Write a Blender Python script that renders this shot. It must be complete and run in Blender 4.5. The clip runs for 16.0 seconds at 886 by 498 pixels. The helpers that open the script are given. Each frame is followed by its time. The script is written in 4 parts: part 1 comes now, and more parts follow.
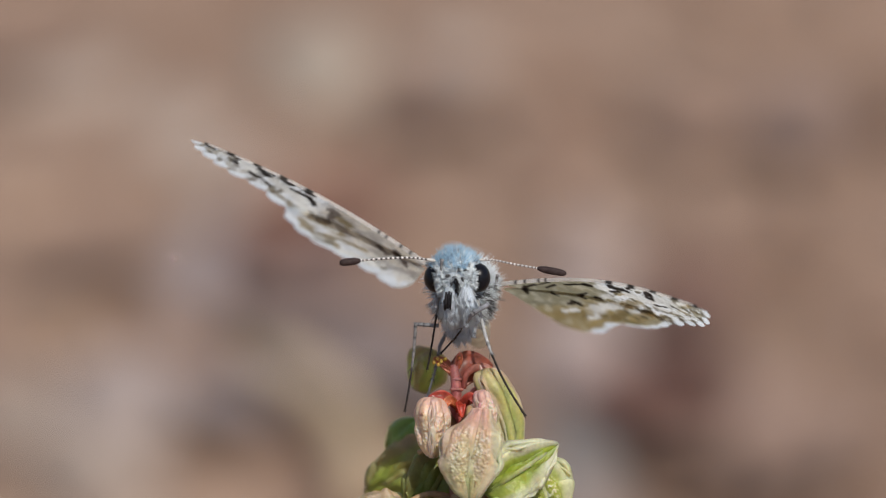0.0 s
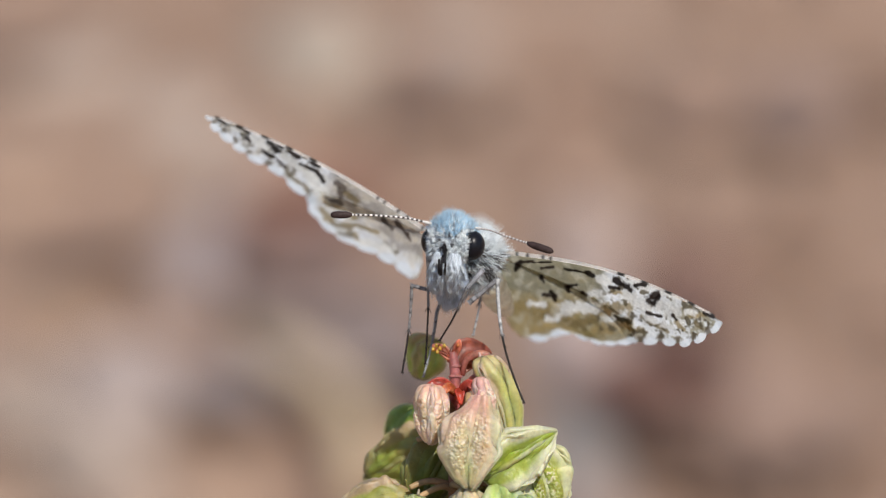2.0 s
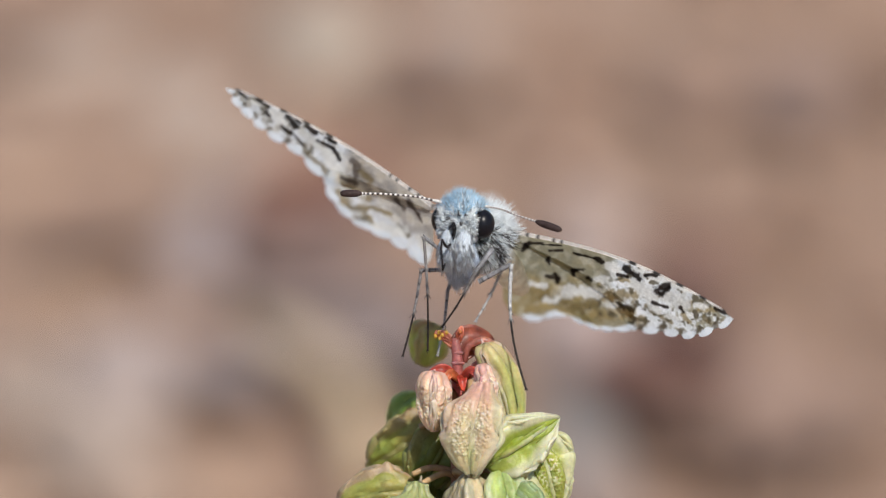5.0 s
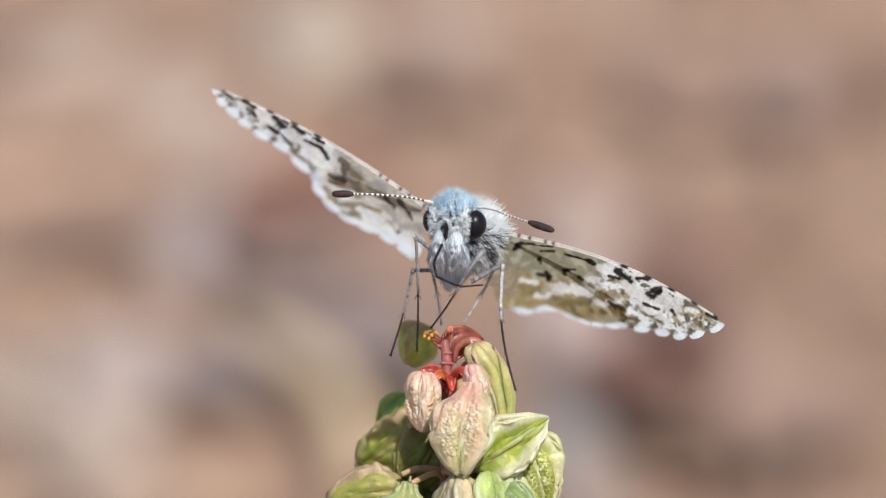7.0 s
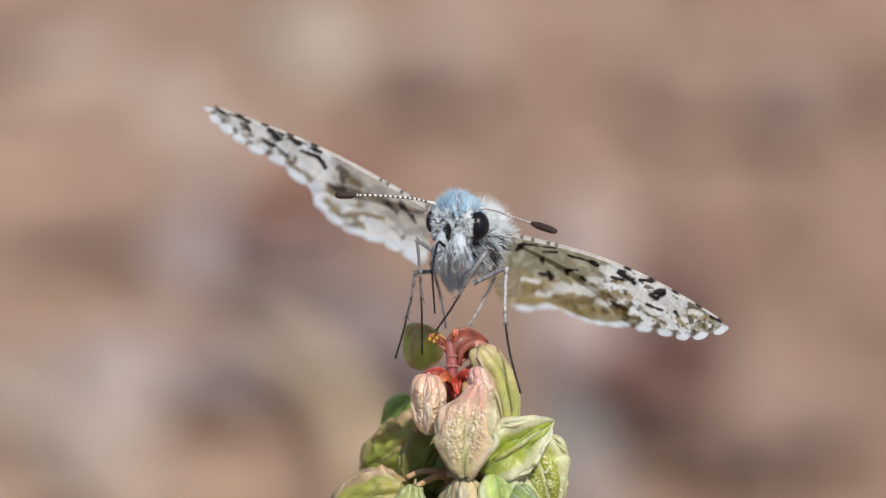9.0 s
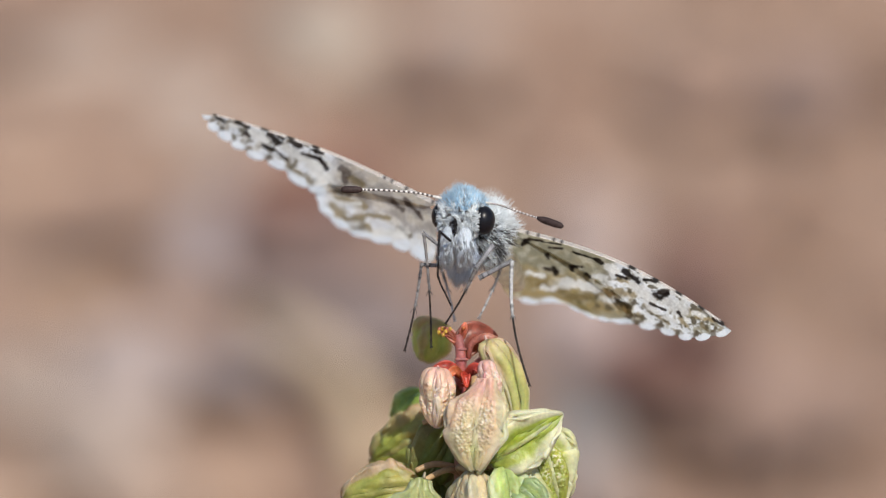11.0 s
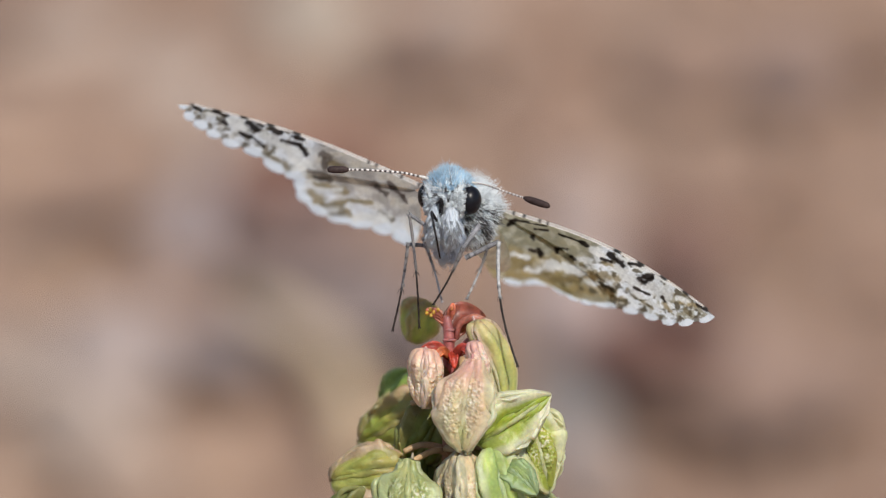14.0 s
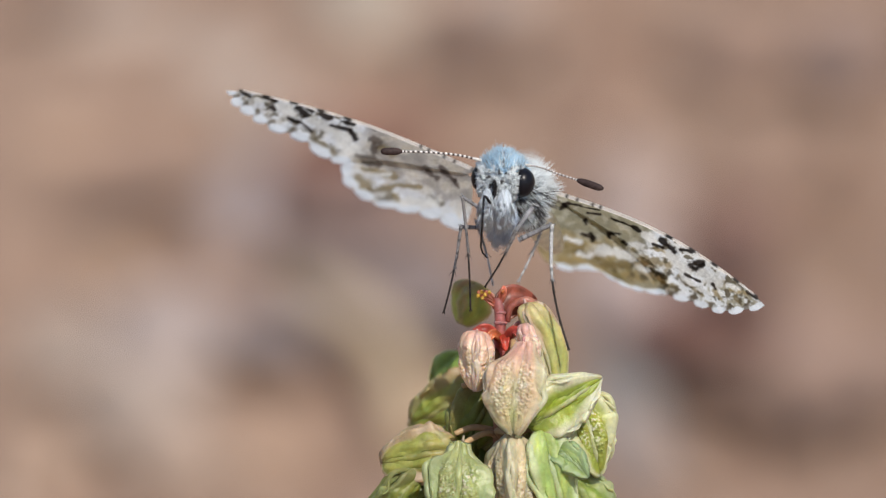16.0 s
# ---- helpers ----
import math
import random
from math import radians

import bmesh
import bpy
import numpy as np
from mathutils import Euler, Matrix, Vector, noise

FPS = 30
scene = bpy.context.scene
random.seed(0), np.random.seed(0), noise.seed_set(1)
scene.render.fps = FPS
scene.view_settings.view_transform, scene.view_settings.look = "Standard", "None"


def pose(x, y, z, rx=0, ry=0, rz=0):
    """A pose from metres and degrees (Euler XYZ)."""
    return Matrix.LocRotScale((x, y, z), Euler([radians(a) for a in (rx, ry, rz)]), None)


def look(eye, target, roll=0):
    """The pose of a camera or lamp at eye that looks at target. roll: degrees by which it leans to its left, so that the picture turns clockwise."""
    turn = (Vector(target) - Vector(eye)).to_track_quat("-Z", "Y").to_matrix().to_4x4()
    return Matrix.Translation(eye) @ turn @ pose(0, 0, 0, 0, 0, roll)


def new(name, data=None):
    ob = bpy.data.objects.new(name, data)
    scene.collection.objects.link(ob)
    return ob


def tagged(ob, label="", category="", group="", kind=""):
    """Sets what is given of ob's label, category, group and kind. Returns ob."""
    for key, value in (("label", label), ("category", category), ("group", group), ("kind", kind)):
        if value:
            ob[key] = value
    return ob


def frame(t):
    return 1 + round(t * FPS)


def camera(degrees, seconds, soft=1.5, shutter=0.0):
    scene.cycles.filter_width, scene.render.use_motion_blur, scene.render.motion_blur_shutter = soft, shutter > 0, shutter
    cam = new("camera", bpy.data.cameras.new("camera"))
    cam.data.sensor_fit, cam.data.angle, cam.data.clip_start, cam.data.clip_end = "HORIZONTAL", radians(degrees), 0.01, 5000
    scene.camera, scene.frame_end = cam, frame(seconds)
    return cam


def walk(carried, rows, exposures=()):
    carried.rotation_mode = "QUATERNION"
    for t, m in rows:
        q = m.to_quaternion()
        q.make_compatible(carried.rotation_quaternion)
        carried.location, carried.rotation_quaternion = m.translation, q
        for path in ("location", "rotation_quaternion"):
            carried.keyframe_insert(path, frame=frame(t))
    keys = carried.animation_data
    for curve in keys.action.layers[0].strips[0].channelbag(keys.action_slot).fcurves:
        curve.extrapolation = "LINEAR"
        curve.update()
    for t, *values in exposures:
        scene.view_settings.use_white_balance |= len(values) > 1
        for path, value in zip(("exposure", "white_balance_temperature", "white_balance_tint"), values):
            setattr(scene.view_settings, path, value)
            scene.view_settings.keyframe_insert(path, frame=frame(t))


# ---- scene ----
# Lengths inside the plant and the insect are in millimetres in a frame that leans back with the stem:
# x across, y away from the camera, z up; its origin is the red node at the stem's tip.
MM = 0.001
PX = 1 / 30.0                      # millimetres to one step of the camera's pan
LEAN = 20.0
STEM_TOP = 0.25
VIEW = pose(0, 0, STEM_TOP, -LEAN)
REACH = 0.36                       # lens to node

cam = camera(8.3, 16.0, soft=1.2)
cam.data.dof.use_dof = True
cam.data.dof.focus_distance = REACH - 0.0015
cam.data.dof.aperture_fstop = 31.0
EYE = VIEW @ Vector((0, -REACH, 0))


def aim(x, y):
    """The camera turned so that the node stands x across and y down in the picture."""
    return look(EYE, VIEW @ Vector(((784 - x) * PX * MM, 0, (y - 441) * PX * MM)))


walk(cam, [
    (0.0, aim(812, 706)), (0.5, aim(830, 691)), (1.0, aim(804, 680)), (1.5, aim(805, 680)), (2.0, aim(810, 683)),
    (2.5, aim(810, 689)), (3.0, aim(796, 674)), (3.5, aim(790, 669)), (3.7, aim(815, 668)), (4.7, aim(812, 662)),
    (5.8, aim(824, 655)), (6.0, aim(810, 655)), (6.5, aim(775, 649)), (7.0, aim(795, 660)), (7.5, aim(772, 663)),
    (8.0, aim(796, 658)), (8.5, aim(818, 669)), (9.0, aim(804, 665)), (9.2, aim(798, 666)), (10.2, aim(808, 661)),
    (11.3, aim(822, 652)), (11.5, aim(818, 661)), (12.0, aim(821, 654)), (12.5, aim(851, 648)), (13.0, aim(805, 643)),
    (13.5, aim(833, 637)), (14.0, aim(799, 619)), (14.5, aim(821, 600)), (15.0, aim(861, 594)), (15.5, aim(850, 590)),
    (16.0, aim(890, 588))],
     [(0.0, -0.39), (0.5, -0.36), (1.0, -0.09), (1.5, -0.15), (2.0, -0.09), (2.5, -0.13), (3.0, -0.06), (3.5, -0.09), (6.0, 0.01), (6.5, 0.11),
      (7.0, 0.14), (7.5, 0.05), (8.0, 0.07), (8.5, 0.09), (9.0, -0.06), (11.5, 0.04), (12.0, 0.07), (12.5, 0.05), (13.0, 0.11), (13.5, -0.19),
      (14.0, -0.11), (14.5, -0.30), (15.0, -0.15), (15.5, -0.09), (16.0, -0.07)])

# ---- light ----
SUN_ELEVATION, SUN_TURN = 53.0, 152.0       # turn: clockwise from +y
world = bpy.data.worlds.new("sky")
scene.world = world
world.use_nodes = True
wn = world.node_tree.nodes
sky = wn.new("ShaderNodeTexSky")
sky.sky_type, sky.sun_disc = "NISHITA", False
sky.sun_elevation, sky.sun_rotation = radians(SUN_ELEVATION), radians(SUN_TURN)
wn["Background"].inputs["Strength"].default_value = 0.12
world.node_tree.links.new(sky.outputs["Color"], wn["Background"].inputs["Color"])
sun = new("sun", bpy.data.lights.new("sun", "SUN"))
sun.data.energy, sun.data.angle, sun.data.color = 4.52, radians(0.5), (1.0, 0.945, 0.86)
SUN_WAY = Vector((math.sin(radians(SUN_TURN)) * math.cos(radians(SUN_ELEVATION)),
                  math.cos(radians(SUN_TURN)) * math.cos(radians(SUN_ELEVATION)), math.sin(radians(SUN_ELEVATION))))
sun.matrix_world = look(SUN_WAY * 5, (0, 0, 0))


# ---- materials ----
def surface(name, rough=0.6, spec=0.4, grain=0.0, grain_scale=3000.0, mottle=0.0, mottle_scale=600.0, relief=0.0,
            relief_scale=3000.0, depth=0.00005, colour=None, thin=0.0, sheen=0.0, speck=None, speck_scale=6000.0, island=0.0, granules=0.0, flesh=0.0):
    """A surface coloured by its mesh's own colouring, or by colour, with fine grain, wider mottling and relief.
    thin: how much light passes through; speck: colour of fine crystals on it; granules: size in metres of
    bumps where the colouring's alpha is 1."""
    m = bpy.data.materials.new(name)
    m.use_nodes = True
    nodes, link = m.node_tree.nodes, m.node_tree.links.new
    shader, out = nodes["Principled BSDF"], nodes["Material Output"]
    where = nodes.new("ShaderNodeTexCoord").outputs["Object"]
    if colour is None:
        attr = nodes.new("ShaderNodeAttribute")
        attr.attribute_name = "tone"
        tone = attr.outputs["Color"]
    else:
        rgb = nodes.new("ShaderNodeRGB")
        rgb.outputs[0].default_value = (*colour, 1)
        tone = rgb.outputs[0]

    def noise_of(scale, detail=4.0):
        n = nodes.new("ShaderNodeTexNoise")
        n.inputs["Scale"].default_value, n.inputs["Detail"].default_value = scale, detail
        link(where, n.inputs["Vector"])
        return n.outputs["Fac"]

    def scaled(value, low, high):
        r = nodes.new("ShaderNodeMapRange")
        r.inputs["From Min"].default_value, r.inputs["From Max"].default_value = 0.3, 0.7
        r.inputs["To Min"].default_value, r.inputs["To Max"].default_value = low, high
        link(value, r.inputs["Value"])
        return r.outputs["Result"]

    def times(colour_out, factor):
        v = nodes.new("ShaderNodeVectorMath")
        v.operation = "SCALE"
        link(colour_out, v.inputs[0])
        link(factor, v.inputs["Scale"])
        return v.outputs["Vector"]

    if grain:
        tone = times(tone, scaled(noise_of(grain_scale), 1 - grain, 1 + grain))
    if mottle:
        tone = times(tone, scaled(noise_of(mottle_scale, 2.0), 1 - mottle, 1 + mottle))
    if island:
        geo = nodes.new("ShaderNodeNewGeometry")
        r = nodes.new("ShaderNodeMapRange")
        r.inputs["To Min"].default_value, r.inputs["To Max"].default_value = 1 - island, 1 + island
        link(geo.outputs["Random Per Island"], r.inputs["Value"])
        tone = times(tone, r.outputs["Result"])
    if speck:
        r = nodes.new("ShaderNodeMapRange")
        r.inputs["From Min"].default_value, r.inputs["From Max"].default_value = 0.50, 0.62
        link(noise_of(speck_scale, 2.0), r.inputs["Value"])
        gate = scaled(noise_of(speck_scale * 0.14, 2.0), -0.2, 0.9)
        mul = nodes.new("ShaderNodeMath")
        mul.operation, mul.use_clamp = "MULTIPLY", True
        link(r.outputs["Result"], mul.inputs[0])
        link(gate, mul.inputs[1])
        if granules:
            masked = nodes.new("ShaderNodeMath")
            masked.operation = "MULTIPLY"
            link(gate, masked.inputs[0])
            link(attr.outputs["Alpha"], masked.inputs[1])
            link(masked.outputs[0], mul.inputs[1])
        mix = nodes.new("ShaderNodeMix")
        mix.data_type = "RGBA"
        link(mul.outputs[0], mix.inputs["Factor"])
        link(tone, mix.inputs["A"])
        mix.inputs["B"].default_value = (*speck, 1)
        tone = mix.outputs["Result"]
    link(tone, shader.inputs["Base Color"])
    shader.inputs["Roughness"].default_value = rough
    shader.inputs["Specular IOR Level"].default_value = spec
    if flesh:
        shader.inputs["Subsurface Weight"].default_value = flesh
        shader.inputs["Subsurface Radius"].default_value = (1.0, 0.7, 0.35)
        shader.inputs["Subsurface Scale"].default_value = 0.0006
    if sheen:
        shader.inputs["Sheen Weight"].default_value = sheen
    if relief:
        b = nodes.new("ShaderNodeBump")
        b.inputs["Strength"].default_value, b.inputs["Distance"].default_value = relief, depth
        link(noise_of(relief_scale, 5.0), b.inputs["Height"])
        link(b.outputs["Normal"], shader.inputs["Normal"])
    if granules:
        cells = nodes.new("ShaderNodeTexVoronoi")
        cells.feature = "SMOOTH_F1"
        cells.inputs["Scale"].default_value = 1 / granules
        link(where, cells.inputs["Vector"])
        mul = nodes.new("ShaderNodeMath")
        mul.operation = "MULTIPLY"
        link(cells.outputs["Distance"], mul.inputs[0])
        link(attr.outputs["Alpha"], mul.inputs[1])
        g = nodes.new("ShaderNodeBump")
        g.invert = True
        g.inputs["Strength"].default_value, g.inputs["Distance"].default_value = 0.95, granules * 0.9
        link(mul.outputs[0], g.inputs["Height"])
        link(b.outputs["Normal"], g.inputs["Normal"])
        link(g.outputs["Normal"], shader.inputs["Normal"])
    if thin:
        tr = nodes.new("ShaderNodeBsdfTranslucent")
        lift = nodes.new("ShaderNodeGamma")
        lift.inputs["Gamma"].default_value = 0.65
        link(tone, lift.inputs["Color"])
        link(lift.outputs["Color"], tr.inputs["Color"])
        mx = nodes.new("ShaderNodeMixShader")
        mx.inputs["Fac"].default_value = thin
        link(shader.outputs[0], mx.inputs[1])
        link(tr.outputs[0], mx.inputs[2])
        link(mx.outputs[0], out.inputs["Surface"])
    return m


WING = surface("wing_scales", 0.7, 0.25, grain=0.14, grain_scale=9000, mottle=0.10, mottle_scale=900, relief=0.5,
               relief_scale=9000, depth=0.00003, thin=0.86)
HAIR = surface("body_hair", 0.5, 0.4, sheen=0.6, grain=0.1, grain_scale=4000, island=0.10, thin=0.42)
SKIN = surface("body_scales", 0.6, 0.3, grain=0.15, grain_scale=5000, mottle=0.1, mottle_scale=1500, relief=0.5, relief_scale=5000)
EYE_BLACK = surface("eye_black", 0.32, 0.22, colour=(0.006, 0.006, 0.009), grain=0.3, grain_scale=9000, relief=0.15,
                    relief_scale=14000, depth=0.00001)
CHITIN = surface("chitin", 0.6, 0.12, grain=0.25, grain_scale=8000, mottle=0.2, mottle_scale=2000, relief=0.4, relief_scale=8000, depth=0.00002)
FRUIT = surface("fruit_valve", 0.40, 0.5, grain=0.10, grain_scale=5200, mottle=0.16, mottle_scale=900, relief=0.9,
                relief_scale=1500, depth=0.00016, thin=0.40, flesh=0.45)
FROSTED = surface("frosted_fruit_valve", 0.36, 0.5, grain=0.12, grain_scale=4200, mottle=0.16, mottle_scale=900, relief=0.6,
                  relief_scale=1800, depth=0.0002, thin=0.26, speck=(0.86, 0.80, 0.68), speck_scale=4200, granules=0.00018, flesh=0.35)
PETAL = surface("petal", 0.38, 0.5, flesh=0.35, grain=0.2, grain_scale=5000, mottle=0.42, mottle_scale=1300, relief=0.6, relief_scale=3500,
                depth=0.00008, thin=0.38)
STEM = surface("stem_skin", 0.5, 0.4, grain=0.15, grain_scale=4000, mottle=0.25, mottle_scale=500, relief=0.6, relief_scale=3000)
SOIL = surface("dry_soil", 0.95, 0.1, grain=0.22, grain_scale=420, mottle=0.16, mottle_scale=38, relief=0.8, relief_scale=500,
               depth=0.002)
STONE = surface("pale_stone", 0.85, 0.2, grain=0.15, grain_scale=700, mottle=0.15, mottle_scale=90, relief=0.6, relief_scale=500, depth=0.001)
GRIT = surface("grit", 0.9, 0.15, island=0.35, grain=0.15, grain_scale=900)
STRAW = surface("dry_straw", 0.7, 0.3, grain=0.2, grain_scale=600, mottle=0.15, mottle_scale=60, relief=0.4, relief_scale=400, depth=0.0006)


# ---- mesh tools ----
def mesh_of(name, verts, faces, tones=None, smooth=True):
    me = bpy.data.meshes.new(name)
    me.from_pydata([tuple(v) for v in verts], [], [tuple(f) for f in faces])
    if tones is not None:
        layer = me.color_attributes.new("tone", "FLOAT_COLOR", "POINT")
        flat = np.ones((len(verts), 4), dtype=np.float32)
        tones = np.asarray(tones, dtype=np.float32)
        flat[:, :tones.shape[1]] = tones
        layer.data.foreach_set("color", flat.ravel())
    if smooth:
        me.polygons.foreach_set("use_smooth", [True] * len(me.polygons))
    me.update()
    return me


def part(name, me, material, parent, label="", at=None):
    """Links a mesh as one object under a thing or a part; at: its pose in the parent's space."""
    ob = new(name, me)
    me.materials.clear()
    me.materials.append(material)
    ob.parent = parent
    if at is not None:
        ob.matrix_basis = at
    return tagged(ob, label)


def grid_faces(rows, cols, base=0, closed=False):
    out = []
    for i in range(rows - 1):
        for j in range(cols if closed else cols - 1):
            k = (j + 1) % cols
            out.append((base + i * cols + j, base + i * cols + k, base + (i + 1) * cols + k, base + (i + 1) * cols + j))
    return out


def sheet(points, tones, thick, closed_edge=True):
    """A grid of points (rows, cols, 3) as a sheet with thickness: verts, faces, tones."""
    rows, cols, _ = points.shape
    du, dv = np.gradient(points, axis=0), np.gradient(points, axis=1)
    n = np.cross(du, dv)
    n /= np.maximum(np.linalg.norm(n, axis=2, keepdims=True), 1e-12)
    a, b = points - n * thick / 2, points + n * thick / 2
    verts = np.concatenate([a.reshape(-1, 3), b.reshape(-1, 3)])
    count = rows * cols
    front = grid_faces(rows, cols)
    faces = [f[::-1] for f in front] + [tuple(i + count for i in f) for f in front]
    rim = ([j for j in range(cols)] + [i * cols + cols - 1 for i in range(1, rows)]
           + [(rows - 1) * cols + j for j in range(cols - 2, -1, -1)] + [i * cols for i in range(rows - 2, 0, -1)])
    for p, q in zip(rim, rim[1:] + rim[:1]):
        faces.append((p, q, q + count, p + count))
    t = tones.reshape(-1, tones.shape[2])
    return verts, faces, np.concatenate([t, t])


def tube(points, radii, tones, sides=8):
    """A tube along points with closed ends: verts, faces, tones."""
    pts = [Vector(p) for p in points]
    verts, faces, cols = [], [], []
    ref = None
    for i, p in enumerate(pts):
        d = (pts[min(i + 1, len(pts) - 1)] - pts[max(i - 1, 0)]).normalized()
        if ref is None:
            ref = d.orthogonal().normalized()
        ref = (ref - d * ref.dot(d)).normalized()
        other = d.cross(ref)
        for k in range(sides):
            a = 2 * math.pi * k / sides
            verts.append(p + (ref * math.cos(a) + other * math.sin(a)) * radii[i])
            cols.append(tones[i])
    faces = grid_faces(len(pts), sides, 0, True)
    faces.append(tuple(range(sides - 1, -1, -1)))
    faces.append(tuple(len(verts) - sides + k for k in range(sides)))
    return verts, faces, cols


def joined(*pieces):
    verts, faces, cols = [], [], []
    for v, f, c in pieces:
        base = len(verts)
        verts.extend(v)
        cols.extend(c)
        faces.extend(tuple(i + base for i in face) for face in f)
    return verts, faces, cols


def curve(points, count):
    """A smooth line through a few points."""
    p = np.array(points, dtype=float)
    k = np.linspace(0, len(p) - 1, count)
    out = []
    for u in k:
        i = min(int(u), len(p) - 2)
        f = u - i
        p0, p1, p2, p3 = p[max(i - 1, 0)], p[i], p[i + 1], p[min(i + 2, len(p) - 1)]
        out.append(0.5 * (2 * p1 + (p2 - p0) * f + (2 * p0 - 5 * p1 + 4 * p2 - p3) * f * f + (3 * p1 - p0 - 3 * p2 + p3) * f ** 3))
    return np.array(out)


def ball(centre, radii, tone_of, rings=18, sides=28, rough=0.0, seed=0):
    """An ellipsoid with an uneven skin: verts, faces, tones. tone_of takes the unit direction."""
    verts, cols = [], []
    for i in range(rings + 1):
        th = math.pi * i / rings
        for j in range(sides):
            ph = 2 * math.pi * j / sides
            d = Vector((math.sin(th) * math.cos(ph), math.sin(th) * math.sin(ph), math.cos(th)))
            k = 1 + rough * noise.noise(d * 2.3 + Vector((seed, 0, 0)))
            verts.append((centre[0] + d.x * radii[0] * k, centre[1] + d.y * radii[1] * k, centre[2] + d.z * radii[2] * k))
            cols.append(tone_of(d))
    return verts, [f[::-1] for f in grid_faces(rings + 1, sides, 0, True)], cols


def mm(piece):
    """Millimetres to metres."""
    v, f, c = piece
    return [Vector(p) * MM for p in v], f, c


def steps(x, a, b):
    t = np.clip((x - a) / (b - a), 0, 1)
    return t * t * (3 - 2 * t)


def blend(a, b, k):
    k = np.asarray(k)[..., None]
    return np.asarray(a) * (1 - k) + np.asarray(b) * k


def ripple(x, y, seed):
    """Smooth noise over arrays."""
    flat = [noise.noise((float(a), float(b), seed)) for a, b in zip(np.ravel(x), np.ravel(y))]
    return np.array(flat).reshape(np.shape(x))


# ---- ground and what lies on it ----
def build_ground():
    n = 150
    u = np.linspace(-1, 1, n)
    axis = np.sinh(u * 9.0) / np.sinh(9.0) * 1500
    xs, ys = np.meshgrid(axis, axis + 0.75, indexing="ij")
    near = np.exp(-(xs ** 2 + (ys - 0.75) ** 2) / 4.0)
    z = near * (ripple(xs * 5, ys * 5, 1.0) * 0.012 + ripple(xs * 22, ys * 22, 2.0) * 0.004)
    tone = blend((0.285, 0.185, 0.132), (0.35, 0.235, 0.172), 0.5 + 0.9 * ripple(xs * 14, ys * 8, 3.0))
    verts = np.stack([xs, ys, z], axis=2).reshape(-1, 3)
    ground = new("ground", mesh_of("ground", verts, grid_faces(n, n), tone.reshape(-1, 3)))
    ground.data.materials.append(SOIL)
    return tagged(ground, "dry reddish-brown bare soil, sunlit", "ground", kind="structure")


def build_grit():
    rng = np.random.default_rng(5)
    verts, faces, cols = [], [], []
    shape = bmesh.new()
    bmesh.ops.create_icosphere(shape, subdivisions=1, radius=1)
    base_v, base_f = [v.co.copy() for v in shape.verts], [[v.index for v in f.verts] for f in shape.faces]
    shape.free()
    tones = ((0.33, 0.22, 0.16), (0.26, 0.16, 0.11), (0.38, 0.28, 0.22), (0.22, 0.13, 0.09), (0.34, 0.24, 0.19))
    for _ in range(2600):
        x, y = rng.uniform(-0.35, 0.35), rng.uniform(0.15, 1.3)
        s = 0.0015 + 0.004 * rng.random() ** 3
        k = Vector((rng.uniform(0.7, 1.3), rng.uniform(0.7, 1.3), rng.uniform(0.5, 0.9)))
        at, base, tone = Vector((x, y, s * 0.3)), len(verts), tones[rng.integers(len(tones))]
        for v in base_v:
            verts.append(at + Vector((v.x * k.x, v.y * k.y, v.z * k.z)) * s * rng.uniform(0.85, 1.15))
            cols.append(tone)
        faces.extend(tuple(i + base for i in f) for f in base_f)
    grit = new("grit", mesh_of("grit", verts, faces, cols, smooth=False))
    grit.data.materials.append(GRIT)
    return tagged(grit, "loose brown and grey soil grit on the ground", "gravel", kind="stuff")


def on_ground(x, y):
    """The ground point that lies at picture place x, y when the node stands at 890, 588."""
    way = VIEW.to_3x3() @ Vector(((x - 890) * PX, REACH / MM, (588 - y) * PX))
    return EYE + way * (-EYE.z / way.z)


def stone(x, y, size, tone, seed, flat=0.5, turn=0.0, label="", deep=1.0):
    p = on_ground(x, y)
    v, f, c = ball((0, 0, 0), (size, size * deep, size * flat), lambda d: np.array(tone) * (1 + 0.12 * noise.noise(d * 3)), 12, 18, 0.35, seed)
    ob = new("stone", mesh_of("stone", v, f, c))
    ob.data.materials.append(STONE)
    ob.matrix_basis = pose(p.x, p.y, size * flat * 0.45, 0, 0, turn)
    return tagged(ob, label or "rounded stone lying on dry soil, out of focus", "stone", "stones on the soil")


def dry_leaf(x, y, length, width, tone, turn, tilt, label):
    p = on_ground(x, y)
    rows, cols = 22, 11
    u, w = np.meshgrid(np.linspace(0, 1, rows), np.linspace(-1, 1, cols), indexing="ij")
    half = width * np.sin(np.pi * np.clip(u, 0.02, 0.98)) ** 0.7
    pts = np.stack([(u - 0.5) * length, w * half, 0.002 + width * 0.18 * w ** 2 + ripple(u * 4, w * 2, turn) * width * 0.12], axis=2)
    tones = blend(np.array(tone) * 0.8, np.array(tone) * 1.15, 0.5 + ripple(u * 6, w * 4, 8.0))
    v, f, c = sheet(pts, tones, 0.0006)
    ob = new("dry_leaf", mesh_of("dry_leaf", v, f, c))
    ob.data.materials.append(STRAW)
    ob.matrix_basis = pose(p.x, p.y, 0.003, 0, tilt, turn)
    return tagged(ob, label, "dry leaf", "dry litter")


